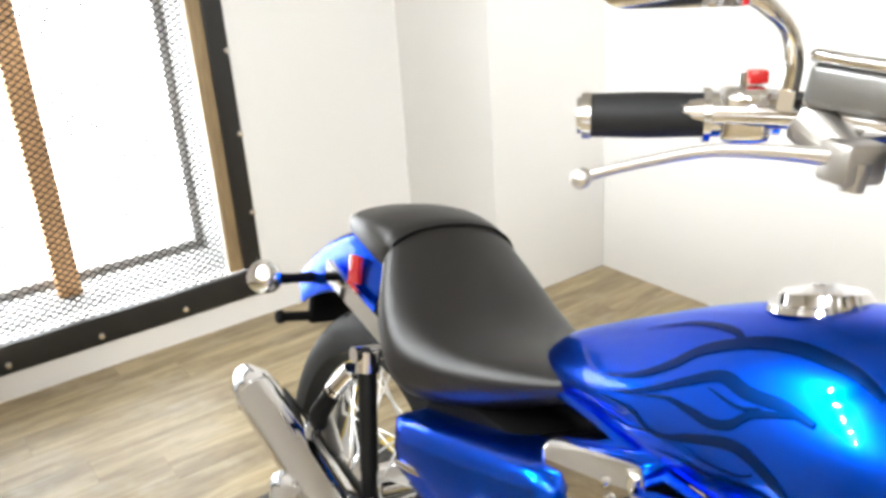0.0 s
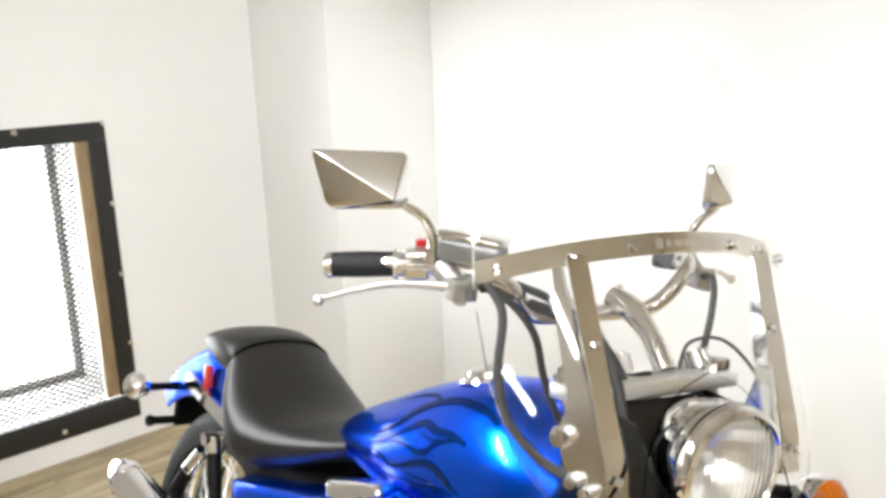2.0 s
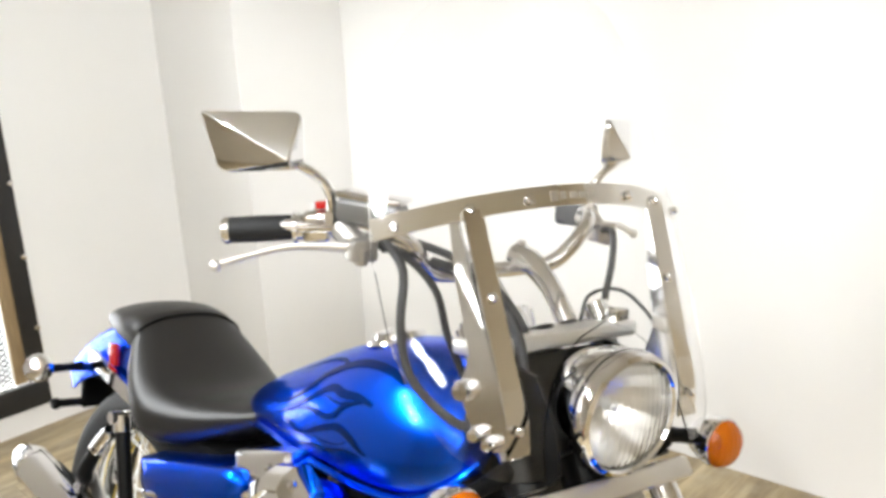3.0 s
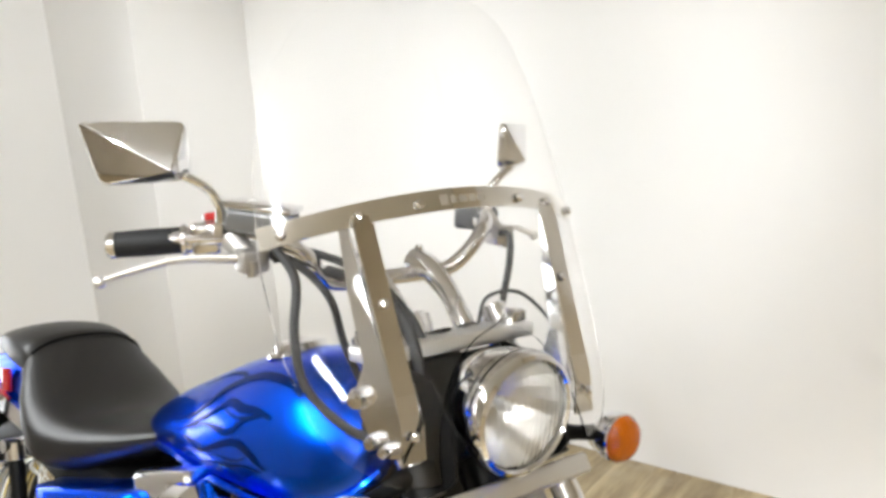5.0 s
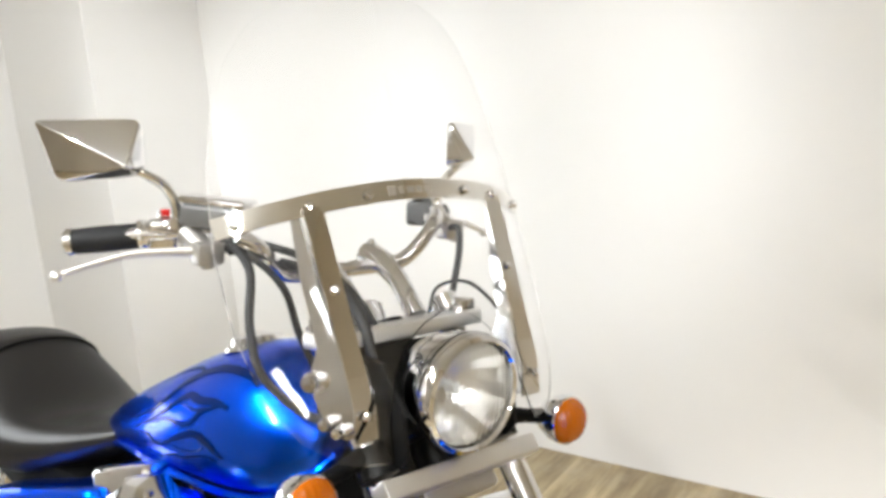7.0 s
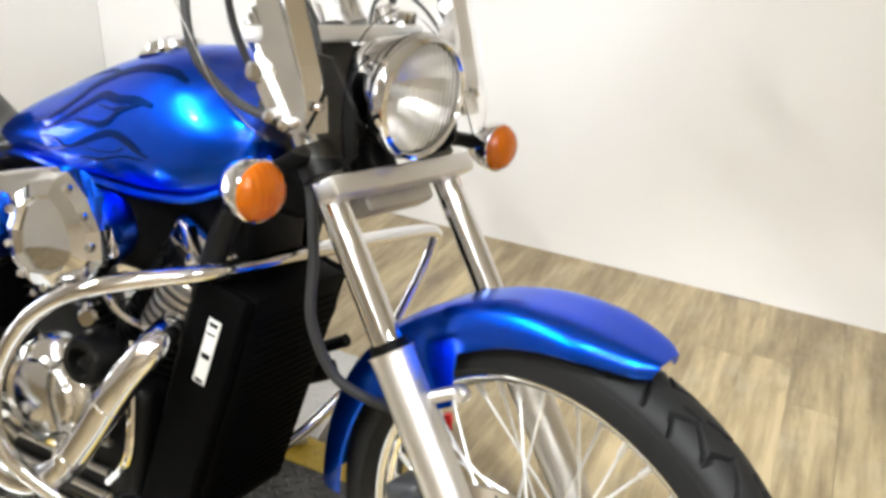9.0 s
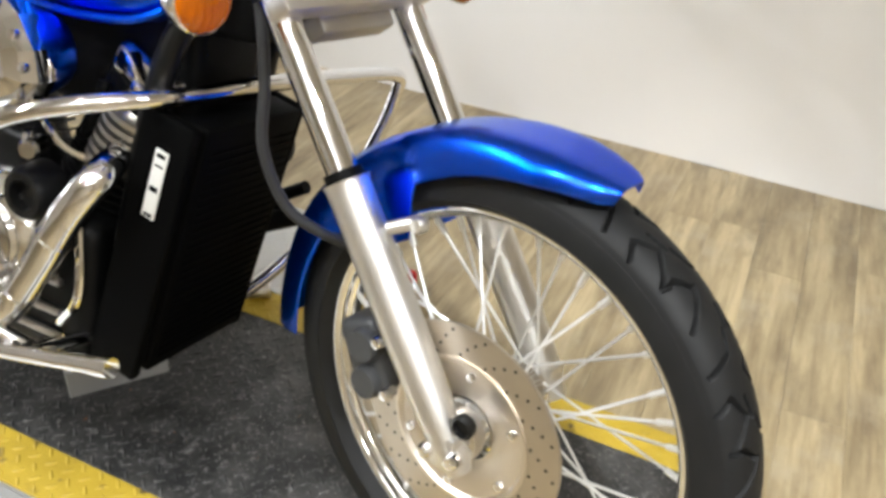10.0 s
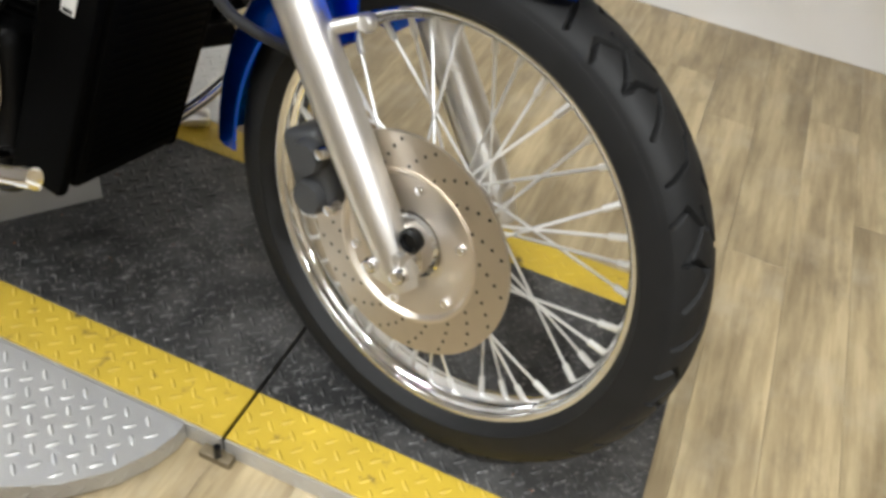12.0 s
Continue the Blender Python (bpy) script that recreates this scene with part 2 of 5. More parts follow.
def plank_material():
    """Greyed oak planks: long grain, dark streaks, and a tone of its own for each plank."""
    mat = shader("greyed_oak", (0.435, 0.357, 0.222), 0.4, vary=0.25, scale=5, stretch=(0.35, 6, 1), bump=0.06, bump_scale=60, objects=0.07)
    nt = mat.node_tree
    p = nt.nodes["Principled BSDF"]
    src = p.inputs["Base Color"].links[0].from_socket
    tc, mp, no, rp, mx, inf, add = [nt.nodes.new("ShaderNode" + k) for k in ("TexCoord", "Mapping", "TexNoise", "ValToRGB", "Mix", "ObjectInfo", "VectorMath")]
    mp.inputs["Scale"].default_value = (1.3, 8, 1)
    no.inputs["Scale"].default_value, no.inputs["Detail"].default_value, no.inputs["Roughness"].default_value = 1.6, 9, 0.65
    rp.color_ramp.elements[0].position, rp.color_ramp.elements[0].color = 0.36, (0.52, 0.47, 0.42, 1)
    rp.color_ramp.elements[1].position, rp.color_ramp.elements[1].color = 0.62, (1.18, 1.15, 1.08, 1)
    mx.data_type, mx.blend_type = "RGBA", "MULTIPLY"
    mx.inputs["Factor"].default_value = 0.85
    nt.links.new(tc.outputs["Object"], add.inputs[0])
    sc = nt.nodes.new("ShaderNodeMath")
    sc.operation, sc.inputs[1].default_value = "MULTIPLY", 37.0
    nt.links.new(inf.outputs["Random"], sc.inputs[0])
    nt.links.new(sc.outputs[0], add.inputs[1])
    nt.links.new(add.outputs[0], mp.inputs["Vector"])
    nt.links.new(mp.outputs["Vector"], no.inputs["Vector"])
    nt.links.new(no.outputs["Fac"], rp.inputs["Fac"])
    nt.links.new(src, mx.inputs["A"])
    nt.links.new(rp.outputs["Color"], mx.inputs["B"])
    fn, fm, fr, fx = [nt.nodes.new("ShaderNode" + k) for k in ("TexNoise", "Mapping", "ValToRGB", "Mix")]
    fm.inputs["Scale"].default_value = (2.4, 30, 1)
    fn.inputs["Scale"].default_value, fn.inputs["Detail"].default_value, fn.inputs["Roughness"].default_value = 2.0, 6, 0.6
    fr.color_ramp.elements[0].position, fr.color_ramp.elements[0].color = 0.36, (0.55, 0.50, 0.44, 1)
    fr.color_ramp.elements[1].position, fr.color_ramp.elements[1].color = 0.56, (1.06, 1.06, 1.06, 1)
    fx.data_type, fx.blend_type = "RGBA", "MULTIPLY"
    fx.inputs["Factor"].default_value = 0.42
    nt.links.new(add.outputs[0], fm.inputs["Vector"])
    nt.links.new(fm.outputs["Vector"], fn.inputs["Vector"])
    nt.links.new(fn.outputs["Fac"], fr.inputs["Fac"])
    nt.links.new(mx.outputs["Result"], fx.inputs["A"])
    nt.links.new(fr.outputs["Color"], fx.inputs["B"])
    nt.links.new(fx.outputs["Result"], p.inputs["Base Color"])
    return mat


PLANK = plank_material()
spots(PLANK, (0.16, 0.12, 0.07), 22, 0.66, 0.80)
spots(PLANK, (0.17, 0.13, 0.085), 11, 0.54, 0.80, (1, 0.3, 1))
spots(PLANK, (0.46, 0.40, 0.29), 5, 0.50, 0.85)

# ---- mesh helpers ----


def part(name, bm, mat, parent=None, label="", m=None, sharp=35.0):
    """Links a bmesh as one mesh object under a thing or a part."""
    bmesh.ops.recalc_face_normals(bm, faces=bm.faces)
    for f in bm.faces:
        f.smooth = True
    for e in bm.edges:
        e.smooth = not (len(e.link_faces) == 2 and e.calc_face_angle(0) > radians(sharp))
    me = bpy.data.meshes.new(name)
    bm.to_mesh(me)
    bm.free()
    for one in (mat if isinstance(mat, (list, tuple)) else [mat]):
        me.materials.append(one)
    ob = new(name, me)
    if parent is not None:
        ob.parent = parent
    if m is not None:
        ob.matrix_basis = m
    if label:
        tagged(ob, label)
    return ob


def join(*bms):
    """One bmesh out of several."""
    out = bms[0]
    for b in bms[1:]:
        me = bpy.data.meshes.new("joined")
        b.to_mesh(me)
        b.free()
        out.from_mesh(me)
        bpy.data.meshes.remove(me)
    return out


def moved(bm, m):
    bmesh.ops.transform(bm, matrix=m, verts=bm.verts)
    return bm


def box(x0, x1, y0, y1, z0, z1, bevel=0.0, seg=2):
    bm = bmesh.new()
    bmesh.ops.create_cube(bm, size=1.0, matrix=Matrix.Translation(((x0 + x1) / 2, (y0 + y1) / 2, (z0 + z1) / 2)) @ Matrix.Diagonal((abs(x1 - x0), abs(y1 - y0), abs(z1 - z0), 1)))
    if bevel:
        bmesh.ops.bevel(bm, geom=bm.edges[:], offset=bevel, segments=seg, affect="EDGES", profile=0.5)
    return bm


def loft(rings, closed=True, caps=True):
    """Skins rings of equally many points."""
    bm = bmesh.new()
    vs = [[bm.verts.new(p) for p in r] for r in rings]
    n = len(rings[0])
    for a, b in zip(vs, vs[1:]):
        for i in range(n if closed else n - 1):
            j = (i + 1) % n
            bm.faces.new((a[i], a[j], b[j], b[i]))
    if caps and closed:
        bm.faces.new(vs[0][::-1])
        bm.faces.new(vs[-1])
    return bm


def spline(pts, k=8):
    """Points along a smooth curve through pts."""
    P = [Vector(p) for p in pts]
    P = [2 * P[0] - P[1]] + P + [2 * P[-1] - P[-2]]
    out = []
    for i in range(1, len(P) - 2):
        a, b, c, d = P[i - 1:i + 3]
        for j in range(k):
            t = j / k
            out.append(0.5 * ((2 * b) + (c - a) * t + (2 * a - 5 * b + 4 * c - d) * t * t + (3 * b - a - 3 * c + d) * t ** 3))
    out.append(P[-2])
    return out


def tube(pts, r, n=14, k=8, flat=1.0):
    """A round bar along pts; r is a radius or one for each of pts."""
    path = spline(pts, k) if k > 1 else [Vector(p) for p in pts]
    rs = [r] * len(path) if not isinstance(r, (list, tuple)) else [float(np.interp(i / (len(path) - 1), np.linspace(0, 1, len(r)), r)) for i in range(len(path))]
    rings, up = [], None
    for i, p in enumerate(path):
        d = (path[min(i + 1, len(path) - 1)] - path[max(i - 1, 0)]).normalized()
        if up is None:
            up = d.orthogonal().normalized()
        up = (up - d * up.dot(d)).normalized()
        side = d.cross(up)
        rings.append([p + rs[i] * (math.cos(a) * up + flat * math.sin(a) * side) for a in (2 * math.pi * j / n for j in range(n))])
    return loft(rings)


def rod(a, b, r, n=16, r2=None):
    return tube([a, b], [r, r if r2 is None else r2], n, 1)


def strip(pts, width, thick, across=(0, 1, 0), k=6):
    """A flat bar along pts, its width along 'across'."""
    path = spline(pts, k) if k > 1 else [Vector(p) for p in pts]
    rings = []
    for i, p in enumerate(path):
        d = (path[min(i + 1, len(path) - 1)] - path[max(i - 1, 0)]).normalized()
        w = Vector(across)
        w = (w - d * w.dot(d)).normalized()
        nrm = d.cross(w)
        rings.append([p + w * width / 2 * a + nrm * thick / 2 * b for a, b in ((1, 1), (-1, 1), (-1, -1), (1, -1))])
    return loft(rings)


def lathe(profile, n=48, closed=False, caps=True):
    """Turns a profile of (radius, along) round the y axis; with closed the profile is a ring."""
    bm = bmesh.new()
    rings = []
    for k in range(n):
        a = 2 * math.pi * k / n
        rings.append([bm.verts.new((r * math.cos(a), y, r * math.sin(a))) for r, y in profile])
    m = len(profile)
    for k in range(n):
        a, b = rings[k], rings[(k + 1) % n]
        for i in range(m if closed else m - 1):
            j = (i + 1) % m
            bm.faces.new((a[i], b[i], b[j], a[j]))
    if not closed and caps:
        if profile[0][0] > 1e-5:
            bm.faces.new([r[0] for r in rings])
        if profile[-1][0] > 1e-5:
            bm.faces.new([r[-1] for r in rings][::-1])
    bmesh.ops.remove_doubles(bm, verts=bm.verts, dist=1e-6)
    return bm


def facing(p, d):
    """The pose of a lathe at p whose axis (+y) points along d."""
    return Matrix.Translation(p) @ Vector(d).to_track_quat("Y", "Z").to_matrix().to_4x4()


def rounded(corners, radii, k=5):
    """The outline of a polygon with its corners rounded."""
    out = []
    for i, c in enumerate(corners):
        a = c + (corners[i - 1] - c).normalized() * radii[i]
        b = c + (corners[(i + 1) % len(corners)] - c).normalized() * radii[i]
        for q in range(k):
            t = q / (k - 1)
            out.append(a * (1 - t) ** 2 + c * 2 * t * (1 - t) + b * t * t)
    return out


def bolt_head(p, d, r=0.008, h=0.006):
    return moved(lathe([(0, -h * 0.3), (r, -h * 0.3), (r, h * 0.55), (r * 0.75, h), (0, h * 1.1)], 14), facing(p, d))


# ---- the room ----
WIN_Y0, WIN_Y1, WIN_Z0, WIN_Z1 = -0.62, 0.482, 0.165, 1.205      # opening in the window wall


def structure(name, bm, mat, label, category, parent=None):
    return tagged(part(name, bm, mat, parent), label, category, kind="structure")


floor = structure("floor", box(WALL_X - 0.3, ROOM_X, ROOM_Y, WALL_Y + 0.2, -0.15, -0.012), shader("subfloor", (0.06, 0.05, 0.04), 0.9), "greyed oak plank floor of the showroom", "floor")
T = 0.14
window_wall = join(box(WALL_X - T, WALL_X, ROOM_Y, WIN_Y0, 0, ROOM_Z), box(WALL_X - T, WALL_X, WIN_Y1, WALL_Y + T, 0, ROOM_Z),
                   box(WALL_X - T, WALL_X, WIN_Y0, WIN_Y1, 0, WIN_Z0), box(WALL_X - T, WALL_X, WIN_Y0, WIN_Y1, WIN_Z1, ROOM_Z))
structure("wall_window_side", window_wall, WALL_PAINT, "cream painted wall with a low barred window", "wall")
structure("wall_long_side", box(WALL_X, 1.6, WALL_Y, WALL_Y + T, 0, ROOM_Z), WALL_PAINT, "plain off-white painted showroom wall", "wall")
# Unseen tan stretch, added so that bright metal mirrors warm tones.
structure("unseen_wall_end", box(1.6, ROOM_X, WALL_Y + 0.003, WALL_Y + T, 0, ROOM_Z), TAN_PAINT, "unseen tan end of the long wall, added for warm reflections", "wall")
structure("wall_boxed_out", box(WALL_X, -2.44, 1.19, WALL_Y, 0, ROOM_Z, 0.004), WALL_PAINT, "cream boxed-out column in the room's corner", "wall")
# Two unseen walls added to close the room; their tan shows in reflections.
structure("unseen_wall_behind", box(ROOM_X, ROOM_X + T, ROOM_Y - T, WALL_Y + T, 0, ROOM_Z), TAN_PAINT, "unseen plain tan wall added to close the far end of the showroom", "wall")
structure("unseen_wall_near", box(WALL_X - T, ROOM_X, ROOM_Y - T, ROOM_Y, 0, ROOM_Z), TAN_PAINT, "unseen plain tan wall added at the near side", "wall")
structure("ceiling", box(WALL_X - T, ROOM_X + T, ROOM_Y - T, WALL_Y + T, ROOM_Z, ROOM_Z + 0.1), CEILING_PAINT, "plain white ceiling", "ceiling")

# window: black angle frame, wooden lining, mullion, expanded steel screen, daylight behind
window = structure("window_1", join(box(WALL_X - 0.02, WALL_X + 0.012, WIN_Y0 - 0.055, WIN_Y1 + 0.055, WIN_Z1 - 0.012, WIN_Z1 + 0.055, 0.003),
                                    box(WALL_X - 0.02, WALL_X + 0.012, WIN_Y0 - 0.055, WIN_Y1 + 0.055, WIN_Z0 - 0.075, WIN_Z0 + 0.02, 0.003),
                                    box(WALL_X - 0.02, WALL_X + 0.0118, WIN_Y1 - 0.012, WIN_Y1 + 0.055, WIN_Z0 + 0.03, WIN_Z1 - 0.012, 0.003),
                                    box(WALL_X - 0.02, WALL_X + 0.0118, WIN_Y0 - 0.055, WIN_Y0 + 0.012, WIN_Z0 + 0.03, WIN_Z1 - 0.012, 0.003)),
                   FRAME_BLACK, "low window in a black steel frame with an expanded metal screen", "window")
part("window_lining", join(box(WALL_X - 0.019, WALL_X + 0.004, WIN_Y1 - 0.06, WIN_Y1 - 0.0125, WIN_Z0 + 0.03, WIN_Z1 - 0.012, 0.002),
                           box(WALL_X - 0.2, WALL_X - 0.142, WIN_Y1, WIN_Y1 + 0.03, WIN_Z0, WIN_Z1)), FRAME_WOOD, window, "dark stained wooden lining strip")
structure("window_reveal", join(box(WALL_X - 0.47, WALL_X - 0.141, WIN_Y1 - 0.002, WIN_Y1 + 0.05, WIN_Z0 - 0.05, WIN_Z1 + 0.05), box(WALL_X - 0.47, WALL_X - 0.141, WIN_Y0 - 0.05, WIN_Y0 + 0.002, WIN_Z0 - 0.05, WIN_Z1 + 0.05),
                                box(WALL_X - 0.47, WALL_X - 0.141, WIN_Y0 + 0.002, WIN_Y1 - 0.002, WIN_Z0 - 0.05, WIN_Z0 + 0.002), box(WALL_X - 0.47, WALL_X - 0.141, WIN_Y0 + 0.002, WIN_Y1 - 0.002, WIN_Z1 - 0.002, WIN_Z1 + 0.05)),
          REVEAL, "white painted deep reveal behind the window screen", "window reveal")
part("window_sash", join(box(WALL_X - 0.44, WALL_X - 0.41, WIN_Y1 - 0.034, WIN_Y1 - 0.0025, WIN_Z0 + 0.003, WIN_Z1 - 0.003, 0.003), box(WALL_X - 0.44, WALL_X - 0.41, WIN_Y0 + 0.003, WIN_Y1 - 0.035, WIN_Z0 + 0.003, WIN_Z0 + 0.034, 0.003), box(WALL_X - 0.44, WALL_X - 0.41, WIN_Y0 + 0.003, WIN_Y1 - 0.035, WIN_Z1 - 0.034, WIN_Z1 - 0.003, 0.003)), SASH, window, "grey window sash")
part("mullion", box(WALL_X - 0.33, WALL_X - 0.275, -0.092, -0.016, WIN_Z0 + 0.002, WIN_Z1 - 0.002, 0.003), MULLION, window, "brown wooden mullion")
backdrop = structure("backdrop", box(WALL_X - 0.53, WALL_X - 0.51, WIN_Y0 - 0.1, WIN_Y1 + 0.1, WIN_Z0 - 0.1, WIN_Z1 + 0.1), DAYLIGHT, "overexposed daylight outside the window", "daylight")
for i in range(4):
    part("bolt", bolt_head((WALL_X + 0.012, WIN_Y1 + 0.035 + 0.012, (1.255, 0.952, 0.676, 0.398)[i]), (1, 0, 0), 0.011, 0.008), WORN_CHROME, window, "round steel bolt head")
for y in (0.24, -0.042, -0.323, -0.6):
    part("bolt", bolt_head((WALL_X + 0.012, y, WIN_Z0 - 0.045), (1, 0, 0), 0.011, 0.008), WORN_CHROME, window, "round steel bolt head")
for y in (0.22, -0.06, -0.34):
    part("bolt", bolt_head((WALL_X + 0.012, y, WIN_Z1 + 0.04), (1, 0, 0), 0.011, 0.008), WORN_CHROME, window, "round steel bolt head")


def expanded_screen(x, y0, y1, z0, z1, dy, dz, w):
    """Zigzag strands that meet in diamonds, as in expanded metal."""
    bm = bmesh.new()
    rows = int((z1 - z0) / dz)
    cols = int((y1 - y0) / dy)
    for r in range(rows):
        za, zb = z0 + r * dz, z0 + (r + 1) * dz
        for c in range(cols):
            ya, ym, yb = y0 + c * dy, y0 + (c + 0.5) * dy, y0 + (c + 1) * dy
            flip = r % 2
            for (p, q) in ((((ya, za), (ym, zb)), ((ym, zb), (yb, za))) if not flip else (((ya, zb), (ym, za)), ((ym, za), (yb, zb)))):
                d = Vector((0, q[0] - p[0], q[1] - p[1])).normalized()
                nrm = Vector((0, -d.z, d.y)) * w / 2
                a, b = Vector((x, *p)), Vector((x, *q))
                off = Vector((0.003, 0, 0))
                f = [bm.verts.new(v) for v in (a - nrm, a + nrm, b + nrm, b - nrm, a - nrm + off, a + nrm + off, b + nrm + off, b - nrm + off)]
                for i in ((0, 3, 2, 1), (4, 5, 6, 7), (0, 1, 5, 4), (2, 3, 7, 6)):
                    bm.faces.new([f[k] for k in i])
    return bm


tagged(part("expanded_screen", expanded_screen(WALL_X - 0.016, WIN_Y0 + 0.012, WIN_Y1 - 0.06, WIN_Z0 + 0.02, WIN_Z1 - 0.012, 0.031, 0.0105, 0.0036), MESH_STEEL, window, "black expanded steel screen"), kind="stuff")

# ---- the motorcycle lift the machine stands on ----


def lugs(x0, x1, y0, y1, z, pitch=0.036, keep=None):
    """Raised lens-shaped treads in alternating directions, as one mesh."""
    bm = bmesh.new()
    nx, ny = int((x1 - x0) / pitch * 1.0), int((y1 - y0) / (pitch * 0.5))
    for i in range(nx + 1):
        for j in range(ny + 1):
            cx, cy = x0 + (i + 0.5 * (j % 2)) * pitch + pitch * 0.3, y0 + (j + 0.5) * pitch * 0.5
            if cx > x1 - 0.008 or cy > y1 - 0.006 or (keep and not keep(cx, cy)):
                continue
            a = radians(45 if j % 2 else -45) + radians(8) * noise.noise((cx * 9, cy * 9, 0))
            d, s = Vector((math.cos(a), math.sin(a), 0)), Vector((-math.sin(a), math.cos(a), 0))
            c = Vector((cx, cy, z))
            h = Vector((0, 0, 0.0017))
            v = [bm.verts.new(p) for p in (c + d * 0.0118, c + d * 0.005 + s * 0.0036, c - d * 0.005 + s * 0.0036, c - d * 0.0118, c - d * 0.005 - s * 0.0038, c + d * 0.005 - s * 0.0038, c + d * 0.006 + h, c - d * 0.006 + h)]
            for q in ((0, 1, 6), (1, 2, 7, 6), (2, 3, 7), (3, 4, 7), (4, 5, 6, 7), (5, 0, 6)):
                bm.faces.new([v[k] for k in q])
    return bm


LIFT_Y0, LIFT_Y1, SEAM, NOSE = -0.173, 0.470, -0.200, 0.382
lift = tagged(part("motorcycle_lift", join(box(SEAM + 0.004, NOSE, LIFT_Y0 + 0.004, LIFT_Y1 - 0.004, 0.0, DECK - 0.006), box(-1.965, SEAM - 0.004, LIFT_Y0 + 0.004, LIFT_Y1 - 0.004, 0.0, DECK - 0.006)), BLACK_METAL),
              "low black tread plate motorcycle lift with yellow edges", "motorcycle lift")
for x0, x1 in ((SEAM + 0.003, NOSE), (-1.965, SEAM - 0.003)):
    for y0, y1, mat, name in ((LIFT_Y0, LIFT_Y0 + 0.090, DECK_YELLOW, "yellow_edge_plate"), (LIFT_Y0 + 0.0905, LIFT_Y1 - 0.0855, DECK_BLACK, "deck_plate"), (LIFT_Y1 - 0.085, LIFT_Y1, DECK_YELLOW, "yellow_edge_plate")):
        ob = part(name, box(x0, x1, y0, y1, DECK - 0.006, DECK, 0.001, 1), mat, lift, "yellow painted tread plate edge" if mat is DECK_YELLOW else "scuffed black tread plate deck")
        part("tread", lugs(max(x0, -1.3), x1, y0, y1, DECK - 0.0001), mat, ob)
    rail = part("side_rail", box(x0, x1, LIFT_Y0 - 0.004, LIFT_Y0 - 0.0005, 0.002, DECK - 0.004), DECK_SILVER, lift, "bare aluminium side rail")
    part("tread", moved(lugs(max(x0, -0.6), x1, 0.001, 0.036, 0), Matrix.Translation((0, LIFT_Y0 - 0.0039, 0.002)) @ Matrix.Rotation(radians(90), 4, "X")), DECK_SILVER, rail)


part("hinge_tab", box(SEAM - 0.030, SEAM + 0.022, LIFT_Y0 - 0.024, LIFT_Y0 - 0.0045, 0.001, 0.016, 0.003), shader("rusted_steel", (0.20, 0.16, 0.10), 0.6, 0.5, vary=0.4, scale=60, bump=0.2), lift, "rust-stained hinge tab at the deck's joint")
part("hinge_pin", rod((SEAM, LIFT_Y0 - 0.018, 0.014), (SEAM, LIFT_Y0 - 0.018, 0.040), 0.0055, 10), BLACK_METAL, lift)


def side_plate(name, outline, label):
    bm = loft([[(x, y, z) for x, y in outline] for z in (0.004, DECK - 0.003)])
    ob = tagged(part(name, bm, DECK_SILVER), label, "side plate", group="side plates of the lift")
    poly = [Vector((x, y)) for x, y in outline]

    def inside(x, y):
        hit = False
        for a, b in zip(poly, poly[1:] + poly[:1]):
            if (a.y > y) != (b.y > y) and x < (b.x - a.x) * (y - a.y) / (b.y - a.y) + a.x:
                hit = not hit
        return hit
    xs, ys = [p.x for p in poly], [p.y for p in poly]
    part("tread", lugs(max(min(xs), -1.4), max(xs), min(ys), max(ys), DECK - 0.0031, keep=lambda x, y: inside(x + 0.012, y) and inside(x - 0.012, y) and inside(x, y + 0.01) and inside(x, y - 0.01)), DECK_SILVER, ob)
    rim = []
    for a, b in zip(poly, poly[1:]):
        if (b - a).length < 0.25 and a.x > -0.75:
            along = math.atan2((b - a).y, (b - a).x)
            rim.append(moved(lugs(0, (b - a).length + 0.008, 0.001, 0.034, 0), Matrix.Translation((a.x, a.y, 0.004)) @ Matrix.Rotation(along, 4, "Z") @ Matrix.Rotation(radians(-90), 4, "X") @ Matrix.Scale(-1, 4, (0, 1, 0))))
    if rim:
        part("rim_tread", join(*rim), DECK_SILVER, ob)
    return ob


side_plate("lift_side_plate", [(-1.9, -0.179), (-0.262, -0.179), (-0.262, -0.20), (-0.272, -0.235), (-0.30, -0.285), (-0.35, -0.335), (-0.42, -0.375), (-0.52, -0.41), (-0.7, -0.44), (-1.9, -0.46)], "silver tread plate wing with a rounded end beside the lift")
side_plate("lift_side_plate", [(-1.9, 0.476), (-0.632, 0.476), (-0.69, 0.77), (-0.72, 0.80), (-1.9, 0.80)], "silver tread plate wing at the lift's far side")

block_m = Matrix.Translation((-0.763, 0.118, DECK)) @ Matrix.Rotation(radians(53), 4, "Z")
block = tagged(part("tread_plate_block", box(-0.089, 0.089, -0.047, 0.047, 0.0, 0.060, 0.002, 1), DECK_SILVER, None, "", block_m), "small silver tread plate block on the lift's deck", "support block")
part("tread", lugs(-0.085, 0.085, -0.045, 0.045, 0.060), DECK_SILVER, block)
tag = tagged(part("red_tag", join(box(-0.012, 0.012, -0.012, 0.012, 0.0, 0.034, 0.003), box(-0.008, 0.008, -0.008, 0.008, 0.033, 0.042, 0.002)), RED, None, "", Matrix.Translation((-0.415, 0.695, 0.0)) @ Matrix.Rotation(radians(25), 4, "Z")), "small red plastic block standing on the plank floor", "tag")

